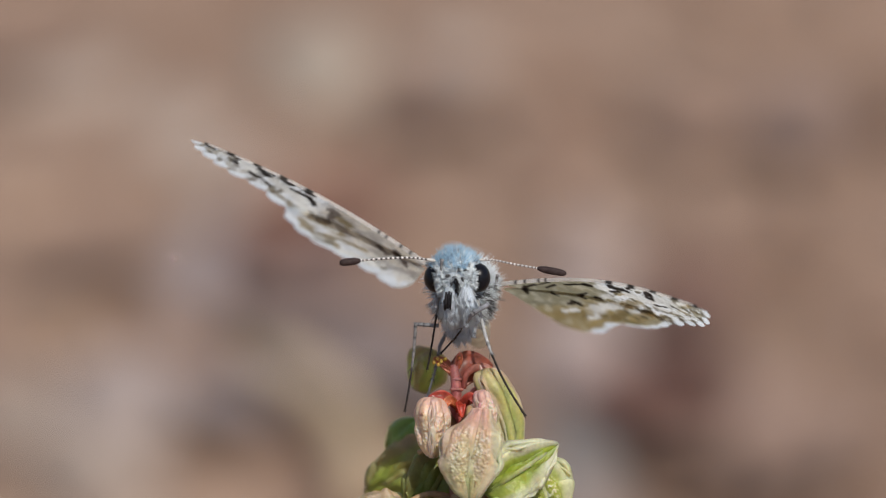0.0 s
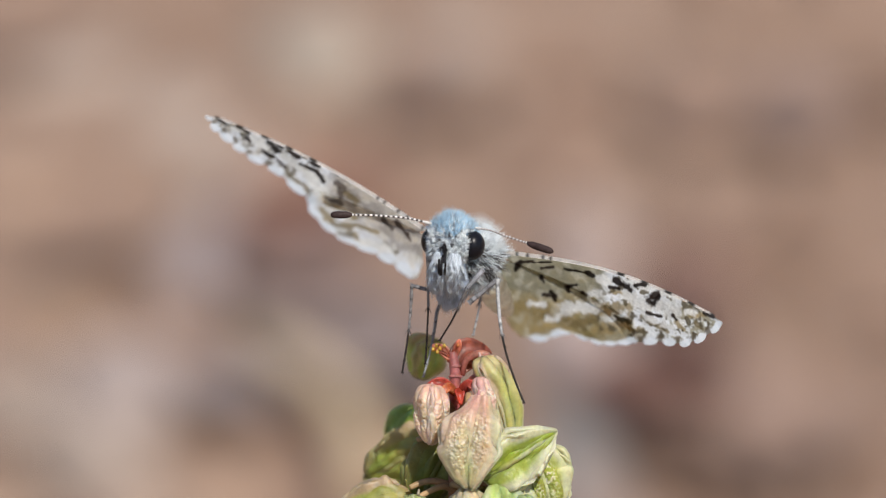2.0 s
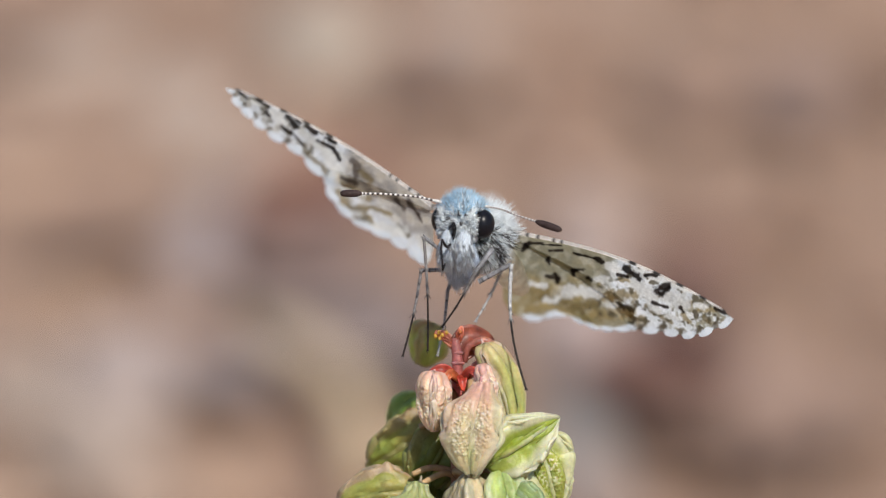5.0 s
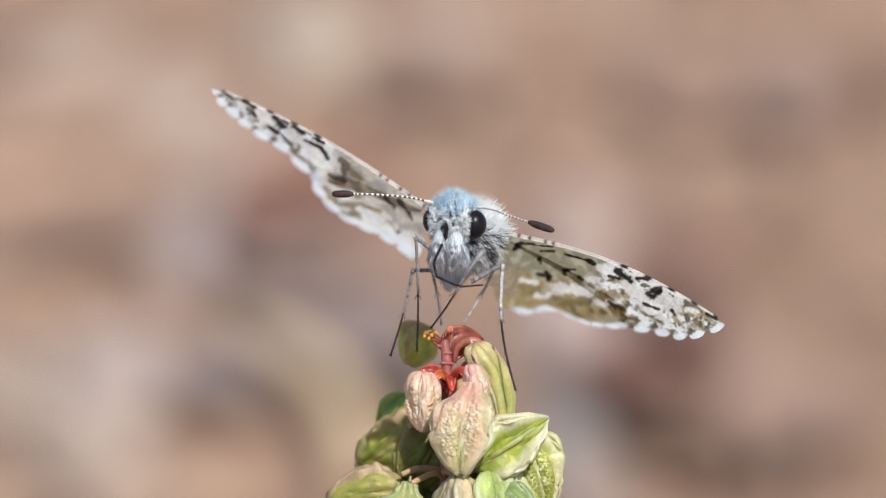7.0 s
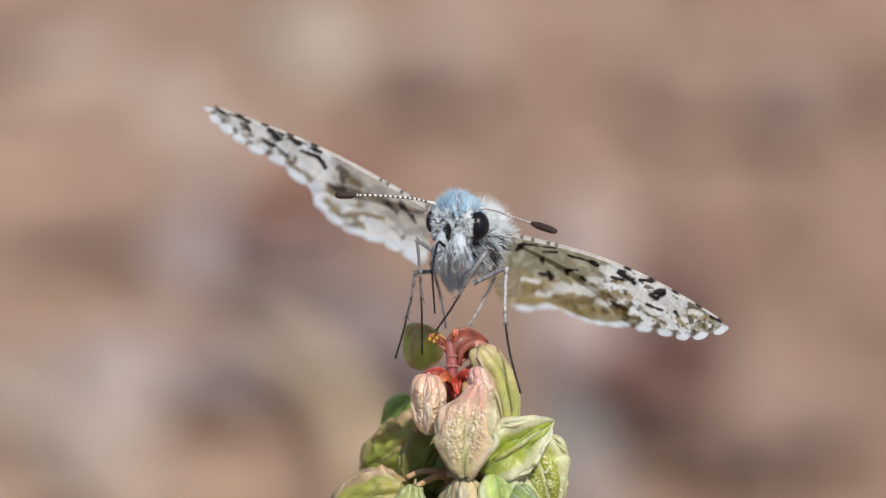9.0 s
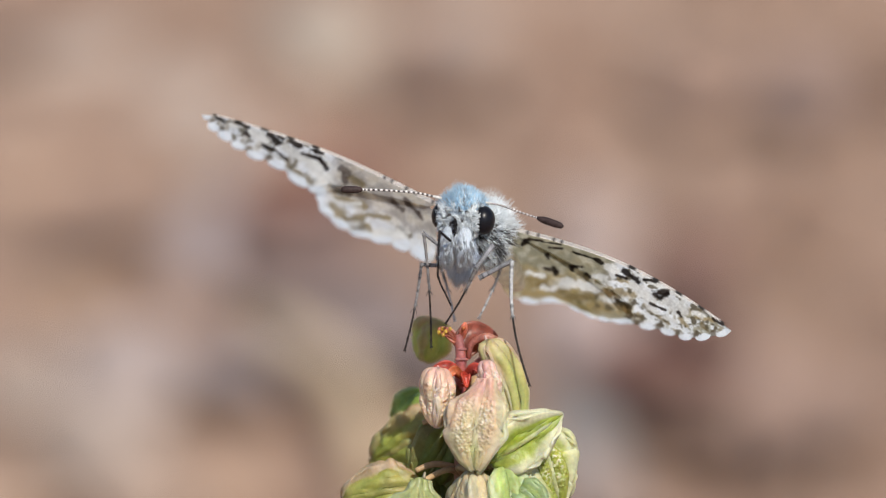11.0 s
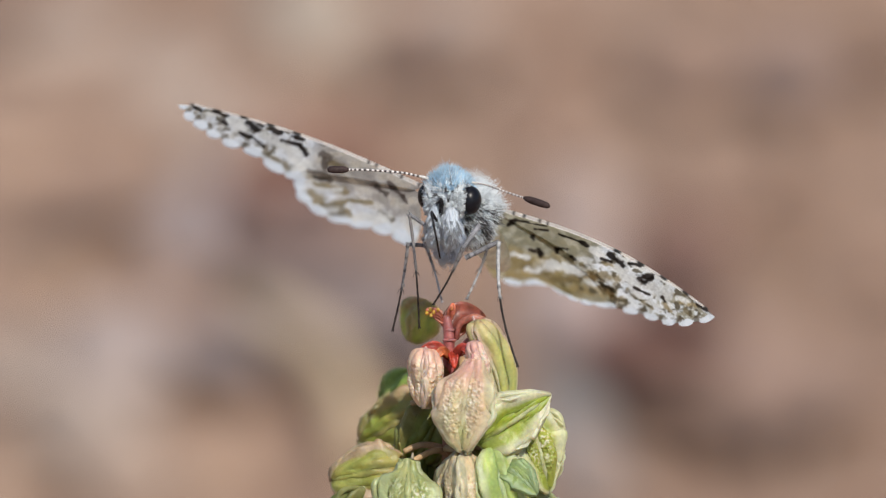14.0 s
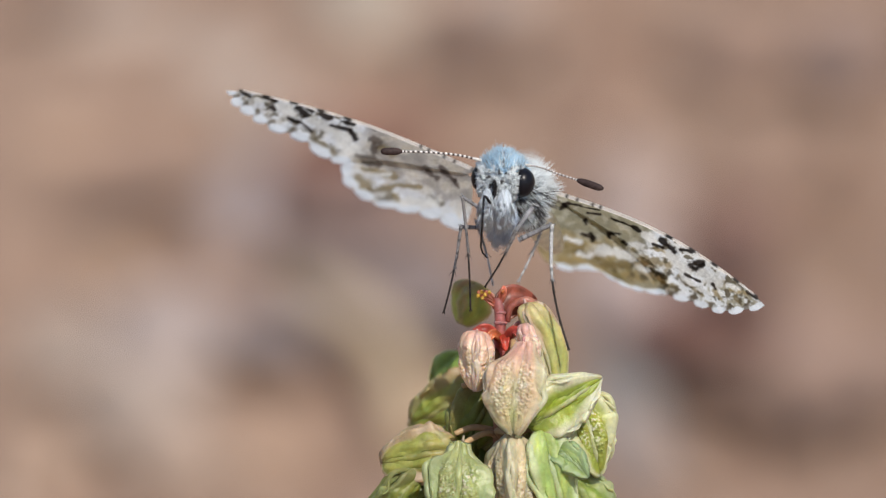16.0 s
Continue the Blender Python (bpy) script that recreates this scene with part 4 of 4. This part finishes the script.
def underside(side, s, y):
    """The colour of the wings' underside."""
    wide, fine = ripple(s * 17, y * 30, 3.0 + side), ripple(s * 60, y * 75, 9.0 + side)
    wob = 0.55 * fine + 0.55 * ripple(s * 34, y * 40, 5.0) + 0.25 * ripple(s * 120, y * 150, 15.0)
    if side > 0:
        tone = blend((0.42, 0.39, 0.28), (0.94, 0.96, 0.95), steps(s + 0.03 * wide - 0.25 * (y - 0.05), 0.42, 0.50))
        tone = blend(tone, (0.54, 0.41, 0.19), 0.62 * steps(y + 0.04 * wide, 0.10, 0.17) * (1 - steps(s + 0.05 * wide, 0.36, 0.52)))
        tone = blend(tone, (0.36, 0.29, 0.12), 0.75 * steps(y + 0.03 * wide, 0.16, 0.20) * steps(s, 0.34, 0.44) * (1 - steps(s, 0.66, 0.72)))
        tone = blend(tone, (0.38, 0.35, 0.23), 0.75 * steps(s, 0.72, 0.84) * steps(fine + wide, -0.25, 0.25))
    else:
        tone = blend((0.54, 0.50, 0.45), (0.95, 0.97, 0.97), np.maximum(steps(s + 0.03 * wide, 0.38, 0.46), steps(y + 0.04 * wide, 0.08, 0.15)))
        tone = blend(tone, (0.84, 0.79, 0.70), 0.5 * steps(wide, -0.1, 0.25) * (1 - steps(s, 0.42, 0.5)))
        tone = blend(tone, (0.42, 0.37, 0.28), 0.70 * steps(s, 0.62, 0.86) * steps(fine + wide, -0.2, 0.2))
    tone = blend(tone, np.array(OLIVE) * 1.9, 0.22 * steps(wide + 0.6 * fine, 0.18, 0.42))
    tone = blend(tone, (0.80, 0.76, 0.64), (0.42 if side > 0 else 0.2) * (1 - 0.7 * steps(s, 0.42, 0.52)) * steps(ripple(s * 30, y * 36, 27.0), -0.10, 0.45))
    brown, white, dark = MARKS[side]
    # each mark's edges fade a little; pale ones lie over the brown, dark ones over both
    for i, m in enumerate(brown):
        tone = blend(tone, np.array(OLIVE) * ((1.5 if side > 0 else 1.0) + 0.45 * (i % 3)), (0.82 if side > 0 else 0.78) * stroke(s, y, 1.3 * wob, m, 1.12 if side > 0 else 1.5))
    # small olive checks between the veins of the outer half
    check = ripple(s * 27, y * 44, 23.0) + 0.4 * ripple(s * 70, y * 90, 24.0)
    tone = blend(tone, (0.20, 0.17, 0.11), 0.90 * steps(check, 0.04, 0.34) * steps(s + 0.3 * y, 0.44, 0.54))
    for i, m in enumerate(white):
        tone = blend(tone, np.array((0.93, 0.92, 0.86)) * (1.0 - 0.07 * (i % 3)), 0.92 * stroke(s, y, 1.1 * wob, m))
    for i, m in enumerate(dark):
        inner = side < 0 and m[0] < 0.45
        tone = blend(tone, np.array(BLACK) * (5.0 if inner else 1.2 + 1.1 * (i % 2)), (0.75 if inner else 0.95) * stroke(s, y, wob, m))
    tone = tone * (1 + 0.16 * ripple(s * 130, y * 130, 41.0) + 0.12 * wide)[..., None]
    return tone


def lobed(margin, count, lobes, swell, inner_of):
    """The inner ends of a wing's rays, its outer margin with its lobes, and how far each ray ends from the middle of a lobe."""
    p = curve(margin, count)
    inner = inner_of(p)
    out = (p - inner) / np.linalg.norm(p - inner, axis=1, keepdims=True)
    away = np.min([np.hypot(p[:, 0] - a, p[:, 1] - b) / r for a, b, r in lobes], axis=0)
    ragged = np.array([noise.noise((i * 0.9, 3.0, 1.0)) for i in range(count)])
    return inner, p + out * (swell * np.sqrt(np.clip(1 - away ** 2, 0, 1)) + 0.003 * ragged)[:, None], away


def wing_sheet(side, kind, inner, outer, away, rows):
    """Points and colours of a wing between an inner line and the outer margin."""
    h = np.linspace(0, 1, rows)[:, None, None]
    place = inner[None] * (1 - h) + outer[None] * h
    s, y = place[..., 0], place[..., 1]
    tone = underside(side, s, y)
    rim = (1 - h[..., 0]) * np.linalg.norm(outer - inner, axis=1)[None]
    far = np.broadcast_to(away, s.shape)
    hairy = 0.25 * ripple(s * 90, y * 90, 12.0)
    if kind == "fore":
        tone = blend(tone, (0.22, 0.18, 0.13), 0.75 * (1 - steps(rim, 0.020, 0.030)) * steps(s, 0.60, 0.66) * (1 - steps(far, 1.3, 1.6)))
    else:
        tone = blend(tone, (0.84, 0.82, 0.74), 0.9 * (1 - steps(rim + 0.01 * hairy, 0.010, 0.020)) * (1 - steps(far, 1.1, 1.5)))
    deep = 0.034 if kind == "fore" else (0.036 if side > 0 else 0.050)
    tone = blend(tone, CLEAN, 1 - steps(far ** 2 * 0.9 + (rim / deep) ** 2 + hairy, 0.75, 1.15))
    slant, breadth = REST[side]
    c = y / breadth
    along = s - slant * c
    ray = np.linspace(0, 1, s.shape[1])[None] * 11
    veins = np.exp(-((ray % 1.0 - 0.5) / 0.07) ** 2)
    lift = ARCH[side] * np.sin(np.pi * np.clip(s, 0, 1)) + 0.0004 * veins * h[..., 0] + 0.003 * ripple(s * 7, c * 7, 2.2)
    if kind == "hind":
        lift = lift - 0.0015 + 0.001 * np.cos(ray * 2 * np.pi) * h[..., 0] ** 2
    tone = tone * (1 - 0.10 * veins * (1 - np.clip(far < 1, 0, 1) * (rim < deep)))[..., None]
    return np.stack([side * along, c, lift], axis=2) * SPAN * MM, np.clip(tone, 0, 1)


def forewing(side):
    """The forewing, in rays from its leading edge to the margin."""
    inner, outer, away = lobed(RIGHT_FORE if side > 0 else LEFT_FORE, 300, RIGHT_LOBES if side > 0 else LEFT_LOBES, 0.015,
                               lambda p: np.stack([p[:, 0] * 0.955 - 0.03 * (1 - p[:, 0]), np.zeros(300)], axis=1))
    pts, tone = wing_sheet(side, "fore", inner, outer, away, 80)
    ob = part("forewing", mesh_of("forewing", *sheet(pts, tone, 0.018 * MM)), WING, butterfly, "white forewing with black and olive checks")
    run = np.linspace(0.0, 0.965, 90)
    line = [(side * k * SPAN, -0.03, ARCH[side] * math.sin(math.pi * k) * SPAN) for k in run]
    cols = [np.array((0.97, 0.93, 0.88)) * (0.10 if (k > 0.48 and math.sin(k * 58 + 2.2) > 0.55) or (k < 0.25 and noise.noise((k * 160, 0.0, 5.0)) > 0.15) else 1.0) for k in run]
    rad = [0.14 * (1 - 0.62 * k) for k in run]
    part("edge_vein", mesh_of("edge_vein", *mm(tube(line, rad, cols, 8))), WING, ob, "pale leading-edge vein")
    return ob


def hindwing(side):
    """The hindwing, in a fan of rays from its root."""
    root = np.array((0.0, 0.012))
    inner, outer, away = lobed(RIGHT_HIND if side > 0 else LEFT_HIND, 280, RIGHT_LOBES if side > 0 else LEFT_LOBES, 0.015, lambda p: root + 0.03 * (p - root))
    pts, tone = wing_sheet(side, "hind", inner, outer, away, 120)
    return part("hindwing", mesh_of("hindwing", *sheet(pts, tone, 0.018 * MM)), WING, butterfly, "white hindwing with olive-brown bands")


def leg_piece(name, length, r0, r1, furry, seed, bend=0.0, tone0=(0.40, 0.39, 0.39), tone1=(0.035, 0.028, 0.025), label="", ankle=0.0):
    """A leg's piece along local z, with bristles, in mm. ankle: where a thick pale shin turns into the thin dark foot, 0 to 1."""
    rng = np.random.default_rng(seed)
    n = 40
    line = [(bend * math.sin(math.pi * i / (n - 1)), 0, length * i / (n - 1)) for i in range(n)]
    cols, radii = [], []
    for i in range(n):
        k = i / (n - 1)
        m = min(1.0, max(0.0, (k - ankle + 0.04) / 0.10)) if ankle else min(1.0, max(0.0, 1.8 * k - 0.28))
        t = np.array(tone0) * (1 - m) + np.array(tone1) * m
        cols.append(t * (0.35 if rng.random() < (0.10 if ankle else 0.12) else rng.uniform(0.85, 1.15)))
        thick = r0 * (1 - 0.25 * k / ankle) * (1 - m) + r1 * m if ankle else r0 + (r1 - r0) * k ** 0.7
        radii.append(thick * (1 + 0.10 * math.sin(i * 1.9) + (0.25 if i == 0 else 0)))
    pieces = [tube(line, radii, cols, 8)]
    for _ in range(furry):
        k = rng.uniform(0, ankle or 1) if rng.random() < 0.75 else rng.uniform(0, 1)
        a = rng.uniform(0, 6.283)
        p = Vector((bend * math.sin(math.pi * k), 0, length * k))
        d = Vector((math.cos(a), math.sin(a), 1.5)).normalized()
        e = p + d * rng.uniform(0.12, 0.36)
        pieces.append(tube([p, (p + e) / 2, e], [0.018, 0.014, 0.004], [cols[int(k * 39)]] * 3, 3))
    if ankle:
        # two spurs at the ankle, two claws at the end
        p = Vector((bend * math.sin(math.pi * ankle), 0, length * ankle))
        for x in (-0.22, 0.2):
            pieces.append(tube([p, p + Vector((x * 0.6, -0.05, 0.2)), p + Vector((x, -0.08, 0.42))], [0.03, 0.026, 0.006], [(0.12, 0.10, 0.09)] * 3, 5))
        p = Vector((0, 0, length))
        for x in (-0.13, 0.13):
            pieces.append(tube([p, p + Vector((x * 0.4, 0, 0.04)), p + Vector((x * 0.6, 0, 0.12))], [r1, r1 * 0.8, 0.008], [tone1] * 3, 5))
    return part(name, mesh_of(name, *mm(joined(*pieces))), CHITIN, butterfly, label)


build_head()
build_body()
WINGS = {(kind, side): make(side) for kind, make in (("fore", forewing), ("hind", hindwing)) for side in (-1, 1)}


# legs: hip from the head's middle, foot from the node, lengths of thigh and shank, the way that the knee points; mm
LEGS = [
    ((-1.25, -0.2, -1.6), 1.35, 6.9, (-1.0, -0.3, 0.6), 1), ((-1.1, 0.4, -2.7), 1.35, 5.2, (-1.0, -0.2, 0.25), 2),
    ((-0.4, 3.4, -2.6), 1.4, 3.9, (-0.6, 0.3, 0.4), 3), ((1.75, -0.6, -1.5), 1.75, 4.0, (-0.2, -1.0, 0.0), 4),
    ((0.95, 0.2, -3.4), 2.2, 7.4, (1.0, -0.2, 0.5), 5), ((1.4, 3.6, -2.8), 1.4, 3.9, (0.6, 0.3, 0.4), 6)]
LEG_PARTS = []
for hip, thigh, shank, way, seed in LEGS:
    blurred = seed in (3, 6)
    foot = (0.42, 0.43, 0.45) if blurred else (0.035, 0.028, 0.025)
    shin = {4: 0.12, 5: 0.125}.get(seed, 0.095)
    LEG_PARTS.append((leg_piece("thigh", thigh, shin * 1.25, shin * 1.1, 110, seed, tone0=(0.26, 0.26, 0.28), tone1=(0.18, 0.18, 0.19), label="grey scaly thigh"),
                      leg_piece("shank", shank, shin, 0.066 if seed == 5 else 0.058, 70, seed + 20, bend=-0.42 if seed == 5 else 0.10, tone0=(0.42, 0.42, 0.42) if seed == 5 else (0.22, 0.21, 0.21),
                                tone1=foot, label="pale grey shin with thin black foot", ankle=0.42 if seed == 5 else 0.36 if seed == 4 else 0.5)))

# proboscis, in twelve stiff pieces
PIECES, PIECE = 12, 0.66
PROBOSCIS = []
for i in range(PIECES):
    r = 0.085 - 0.003 * i
    v, f, c = tube([(0, 0, -0.06), (0, 0, 0.0), (0, 0, PIECE), (0, 0, PIECE + 0.06)], [r * 0.6, r, r * 0.97, r * 0.6], [(0.02, 0.018, 0.02)] * 4, 10)
    PROBOSCIS.append(part("proboscis_piece", mesh_of("proboscis_piece", *mm((v, f, c))), CHITIN, butterfly, "thin black proboscis piece"))


# ---- what moves ----
# time, right eye from the node (across, down), turn of the face
HEAD = [(0.0, 41, -210, 1), (0.5, 31, -227, -4), (1.0, 34, -237, -8), (1.5, 37, -245, -12), (2.0, 35, -248, -13), (2.5, 37, -253, -14),
        (3.0, 39, -261, -15), (3.5, 45, -265, -15), (4.7, 48, -263, -15), (5.8, 50, -261, -15), (6.5, 50, -260, -14), (7.0, 53, -262, -14),
        (8.0, 49, -264, -14), (9.0, 49, -265, -14), (10.2, 45, -264, -14), (11.3, 42, -262, -13), (12.5, 42, -264, -13), (14.0, 40, -264, -13),
        (15.0, 41, -263, -13), (16.0, 43, -265, -13)]
# time, right wing's tip and left wing's tip from that eye
TIPS = [(0.0, 387, 66, -494, -238), (0.5, 415, 87, -481, -243), (1.0, 418, 113, -477, -235), (1.5, 426, 138, -458, -248), (2.0, 429, 145, -470, -228),
        (2.5, 429, 164, -470, -219), (3.0, 430, 181, -469, -209), (3.5, 427, 190, -460, -222), (4.7, 431, 180, -452, -238), (5.8, 435, 168, -448, -249),
        (6.5, 434, 178, -457, -239), (7.0, 432, 187, -461, -239), (8.0, 437, 192, -476, -219), (9.0, 435, 190, -479, -210), (10.2, 431, 199, -488, -195),
        (11.3, 428, 207, -495, -182), (12.5, 425, 211, -504, -171), (14.0, 424, 216, -508, -167), (15.0, 419, 219, -513, -161), (16.0, 418, 225, -516, -158)]
# time, feet of the left middle and left hind leg from the node
FEET = [(0.0, -95, 20, -78, 70), (0.5, -93, 10, -78, 70), (1.0, -97, 0, -78, 72), (1.5, -98, -24, -78, 72), (3.5, -97, -27, -84, 70), (3.7, -97, -27, -84, 70),
        (4.7, -100, -30, -50, -10), (5.8, -103, -32, -14, -88), (16.0, -104, -36, -18, -86)]
# time and line of the proboscis from the eye; none: rolled up
TONGUE_EARLY = [(0.0,), (2.3,), (2.6, (-78, 30), (-80, 70), (-66, 60)), (3.0, (-84, 20), (-92, 90), (-98, 165)), (3.5, (-87, 26), (-85, 120), (-83, 205)),
                (3.7, (-87, 26), (-85, 120), (-83, 205)), (4.7, (-85, 40), (-84, 90)), (5.8,), (6.2, (-80, 30), (-82, 75), (-68, 60)),
                (6.5, (-81, 20), (-78, 100), (-69, 171)), (6.8, (-80, 30), (-76, 75), (-10, 112)), (7.0, (-80, 68), (-75, 95), (-35, 112), (5, 108)),
                (7.3, (-86, 30), (-98, 63), (-91, 104), (-71, 114)), (7.6, (-97, 23), (-83, 84), (-59, 124)), (8.0, (-84, 62), (-80, 102), (-51, 109))]
TONGUE_LATE = [(8.5, (-80, 17), (-80, 72), (-44, 109)), (8.7, (-88, 20), (-86, 75), (-26, 108)), (9.0, (-78, 28), (-88, 80), (-83, 155)),
               (9.2, (-90, 20), (-93, 80), (-10, 118)), (10.2, (-86, 30), (-90, 90), (-60, 120)), (11.3, (-85, 19), (-87, 110), (-68, 156)),
               (11.6, (-82, 40), (-90, 75), (-74, 60)), (12.0, (-80, 50), (-68, 81), (-37, 108)), (12.5, (-80, 30), (-73, 81), (-56, 103), (-51, 86)),
               (12.8, (-88, 20), (-102, 50), (-88, 72)), (13.0, (-80, 10), (-95, 62), (-112, 138)), (13.2, (-83, 16), (-74, 80), (-46, 93)), (13.6, (-86, 4), (-97, 95), (-119, 141)),
               (14.0, (-76, 21), (-60, 103)), (14.5, (-57, 10), (-71, 112)), (15.0, (-57, 10), (-71, 114)), (15.5, (-57, 10), (-70, 112)), (15.8, (-60, 12), (-72, 118)),
               (16.0, (-76, 23), (-82, 122), (-71, 134))]


def between(rows, t):
    cols = list(zip(*rows))
    return [float(np.interp(t, cols[0], col)) for col in cols[1:]]


def head_place(t):
    ex, ey, turn = between(HEAD, t)
    return Vector(((ex - 44) * PX, -1.2, -(ey + 0) * PX)), turn


def body_pose(t):
    p, turn = head_place(t)
    return VIEW @ pose(p.x * MM, p.y * MM, p.z * MM, 0, 4 - 7 * max(0.0, 1 - t / 2), turn)


# time, how broad the right and the left wing look across the leading edge, and the turn of the hindwings in the wings' plane
BREADTH = [(0.0, 0.165, 0.205, 0, 0), (1.5, 0.318, 0.272, 0, 0), (3.5, 0.36, 0.335, 0, 0), (5.8, 0.32, 0.31, 0, 0), (7.0, 0.30, 0.30, 0, 0),
           (11.5, 0.268, 0.335, 0, 3), (16.0, 0.282, 0.352, 0, 4)]
# time, roots of the right and the left wing from the eye
ROOTS = [(0.0, 30, 6, -92, -26), (1.5, 35, 9, -92, -30), (3.5, 35, 11, -92, -28), (7.0, 35, 11, -92, -31), (11.5, 35, 11, -92, -31), (16.0, 35, 12, -92, -22)]


def wing_pose(t, side, kind):
    """The wing's pose in the leaning frame, from its root, its tip and its breadth."""
    p, turn = head_place(t)
    tips, roots, wide = between(TIPS, t), between(ROOTS, t), between(BREADTH, t)
    n = 0 if side > 0 else 1
    root_px = roots[2 * n:2 * n + 2]
    root = Vector(((root_px[0] + 44) * PX + p.x, p.y + 3.2, p.z - root_px[1] * PX))
    tip = (tips[0] + 1, tips[1] - 10) if side > 0 else (tips[2] - 11, tips[3] - 13)
    sx, sz = (tip[0] - root_px[0]) * PX, -(tip[1] - root_px[1]) * PX
    # the swept-forward wing looks a little larger than the one that is swept back
    near = 1 - side * 0.018
    depth = -side * math.sqrt(max(0.3, SPAN ** 2 - (sx * sx + sz * sz) * near ** 2))
    s = Vector((sx * near, depth, sz * near)).normalized()
    flat = Vector((sx, 0, sz)).normalized()
    below = Vector((flat.z, 0, -flat.x)) * side
    low, high = -1.5, 0.8
    for _ in range(30):
        mid = (low + high) / 2
        across = Vector((0.0, 1.0, mid))
        c = (across - s * across.dot(s)).normalized()
        if c.dot(below) > wide[n]:
            low = mid
        else:
            high = mid
    x = s * side
    m = Matrix((x, c, x.cross(c))).transposed().to_4x4()
    if kind == "hind":
        m = m @ Matrix.Translation((0, 0, -0.04 * MM)) @ Matrix.Rotation(radians(side * wide[2 + n]), 4, "Z")
    return Matrix.Translation(root * MM) @ m


def tongue_line(t, marks):
    """Ways of the pieces, in the leaning frame, mm."""
    if not marks:
        out = []
        for i in range(PIECES):
            a = radians(-50) + i * radians(80)
            out.append(Vector((0.05, -math.cos(a), math.sin(a) * 1.0)).normalized())
        return out
    pts = np.array([(-66.0, 38.0)] + [tuple(m) for m in marks]) * PX
    seg = np.linalg.norm(np.diff(pts, axis=0), axis=1)
    run = np.concatenate([[0], np.cumsum(seg)])
    at = np.linspace(0, run[-1], PIECES + 1)
    xs, ys = np.interp(at, run, pts[:, 0]), np.interp(at, run, pts[:, 1])
    out = []
    for i in range(PIECES):
        dx, dz = xs[i + 1] - xs[i], -(ys[i + 1] - ys[i])
        deep = math.sqrt(max(0.0, PIECE ** 2 - dx * dx - dz * dz))
        out.append(Vector((dx, -deep if i < PIECES // 2 else deep, dz)).normalized())
    return out


def upright(way):
    """The turn of a piece along way, with its bend across the view."""
    x = (Vector((1, 0, 0)) - way * way.x).normalized()
    return Matrix((x, way.cross(x), way)).transposed().to_4x4()


def aligned(way):
    return way.to_track_quat("Z", "Y").to_matrix().to_4x4()


def motions():
    times = sorted({round(0.5 * i, 2) for i in range(33)} | {row[0] for row in HEAD})
    bodies = {}

    def inverse(t):
        if t not in bodies:
            bodies[t] = body_pose(t).inverted()
        return bodies[t]

    walk(butterfly, [(t, body_pose(t)) for t in times])
    for (kind, side), ob in WINGS.items():
        walk(ob, [(t, inverse(t) @ VIEW @ wing_pose(t, side, kind)) for t in times])
    # legs bend at the knee while the feet hold on to the plant
    fixed = [(-57, -40, 0.2), None, None, (-31, -81, -0.6), (116, 28, -2.2), (28, -92, 3.2)]
    for i, ((hip, thigh, shank, way, seed), (a, b)) in enumerate(zip(LEGS, LEG_PARTS)):
        rows_a, rows_b = [], []
        for t in times:
            fm = between(FEET, t)
            foot = fixed[i] or ((fm[0], fm[1], 0.0) if i == 1 else (fm[2], fm[3], 3.0))
            f = Vector((foot[0] * PX, foot[2], -foot[1] * PX))
            p, turn = head_place(t)
            h = p + Vector(hip)
            gap = f - h
            d = min(gap.length, (thigh + shank) * 0.995)
            k = (thigh ** 2 - shank ** 2 + d * d) / (2 * d)
            out = math.sqrt(max(0.0, thigh ** 2 - k * k))
            e = gap.normalized()
            w = Vector(way)
            w = (w - e * w.dot(e)).normalized()
            knee = h + e * k + w * out
            local_to = inverse(t) @ VIEW
            rows_a.append((t, local_to @ (Matrix.Translation(h * MM) @ aligned((knee - h).normalized()))))
            rows_b.append((t, local_to @ (Matrix.Translation(knee * MM) @ upright((f - knee).normalized()))))
        walk(a, rows_a)
        walk(b, rows_b)
    # the proboscis rolls and unrolls, piece by piece
    keys = [(row[0], tongue_line(row[0], row[1:])) for row in TONGUE_EARLY + TONGUE_LATE]
    full = [keys[0]]
    for (t0, a), (t1, b) in zip(keys, keys[1:]):
        turns = [max(-1.0, min(1.0, p.dot(q))) for p, q in zip(a, b)]
        n = max(1, math.ceil(math.degrees(math.acos(min(turns))) / 50))
        n = min(n, max(1, int(round((t1 - t0) * FPS)) - 1))
        for k in range(1, n + 1):
            mixed = []
            for p, q in zip(a, b):
                turn = p.rotation_difference(q)
                axis, angle = turn.to_axis_angle()
                mixed.append(Matrix.Rotation(angle * k / n, 3, axis) @ p)
            full.append((t0 + (t1 - t0) * k / n, mixed))
    rows = [[] for _ in range(PIECES)]
    for t, ways in full:
        p, turn = head_place(t)
        at = p + Vector((-22 * PX, -1.95, -38 * PX))
        local_to = body_pose(t).inverted() @ VIEW
        for i, w in enumerate(ways):
            rows[i].append((t, local_to @ Matrix.Translation(at * MM) @ aligned(w)))
            at = at + w * PIECE
    for ob, r in zip(PROBOSCIS, rows):
        walk(ob, r)


motions()
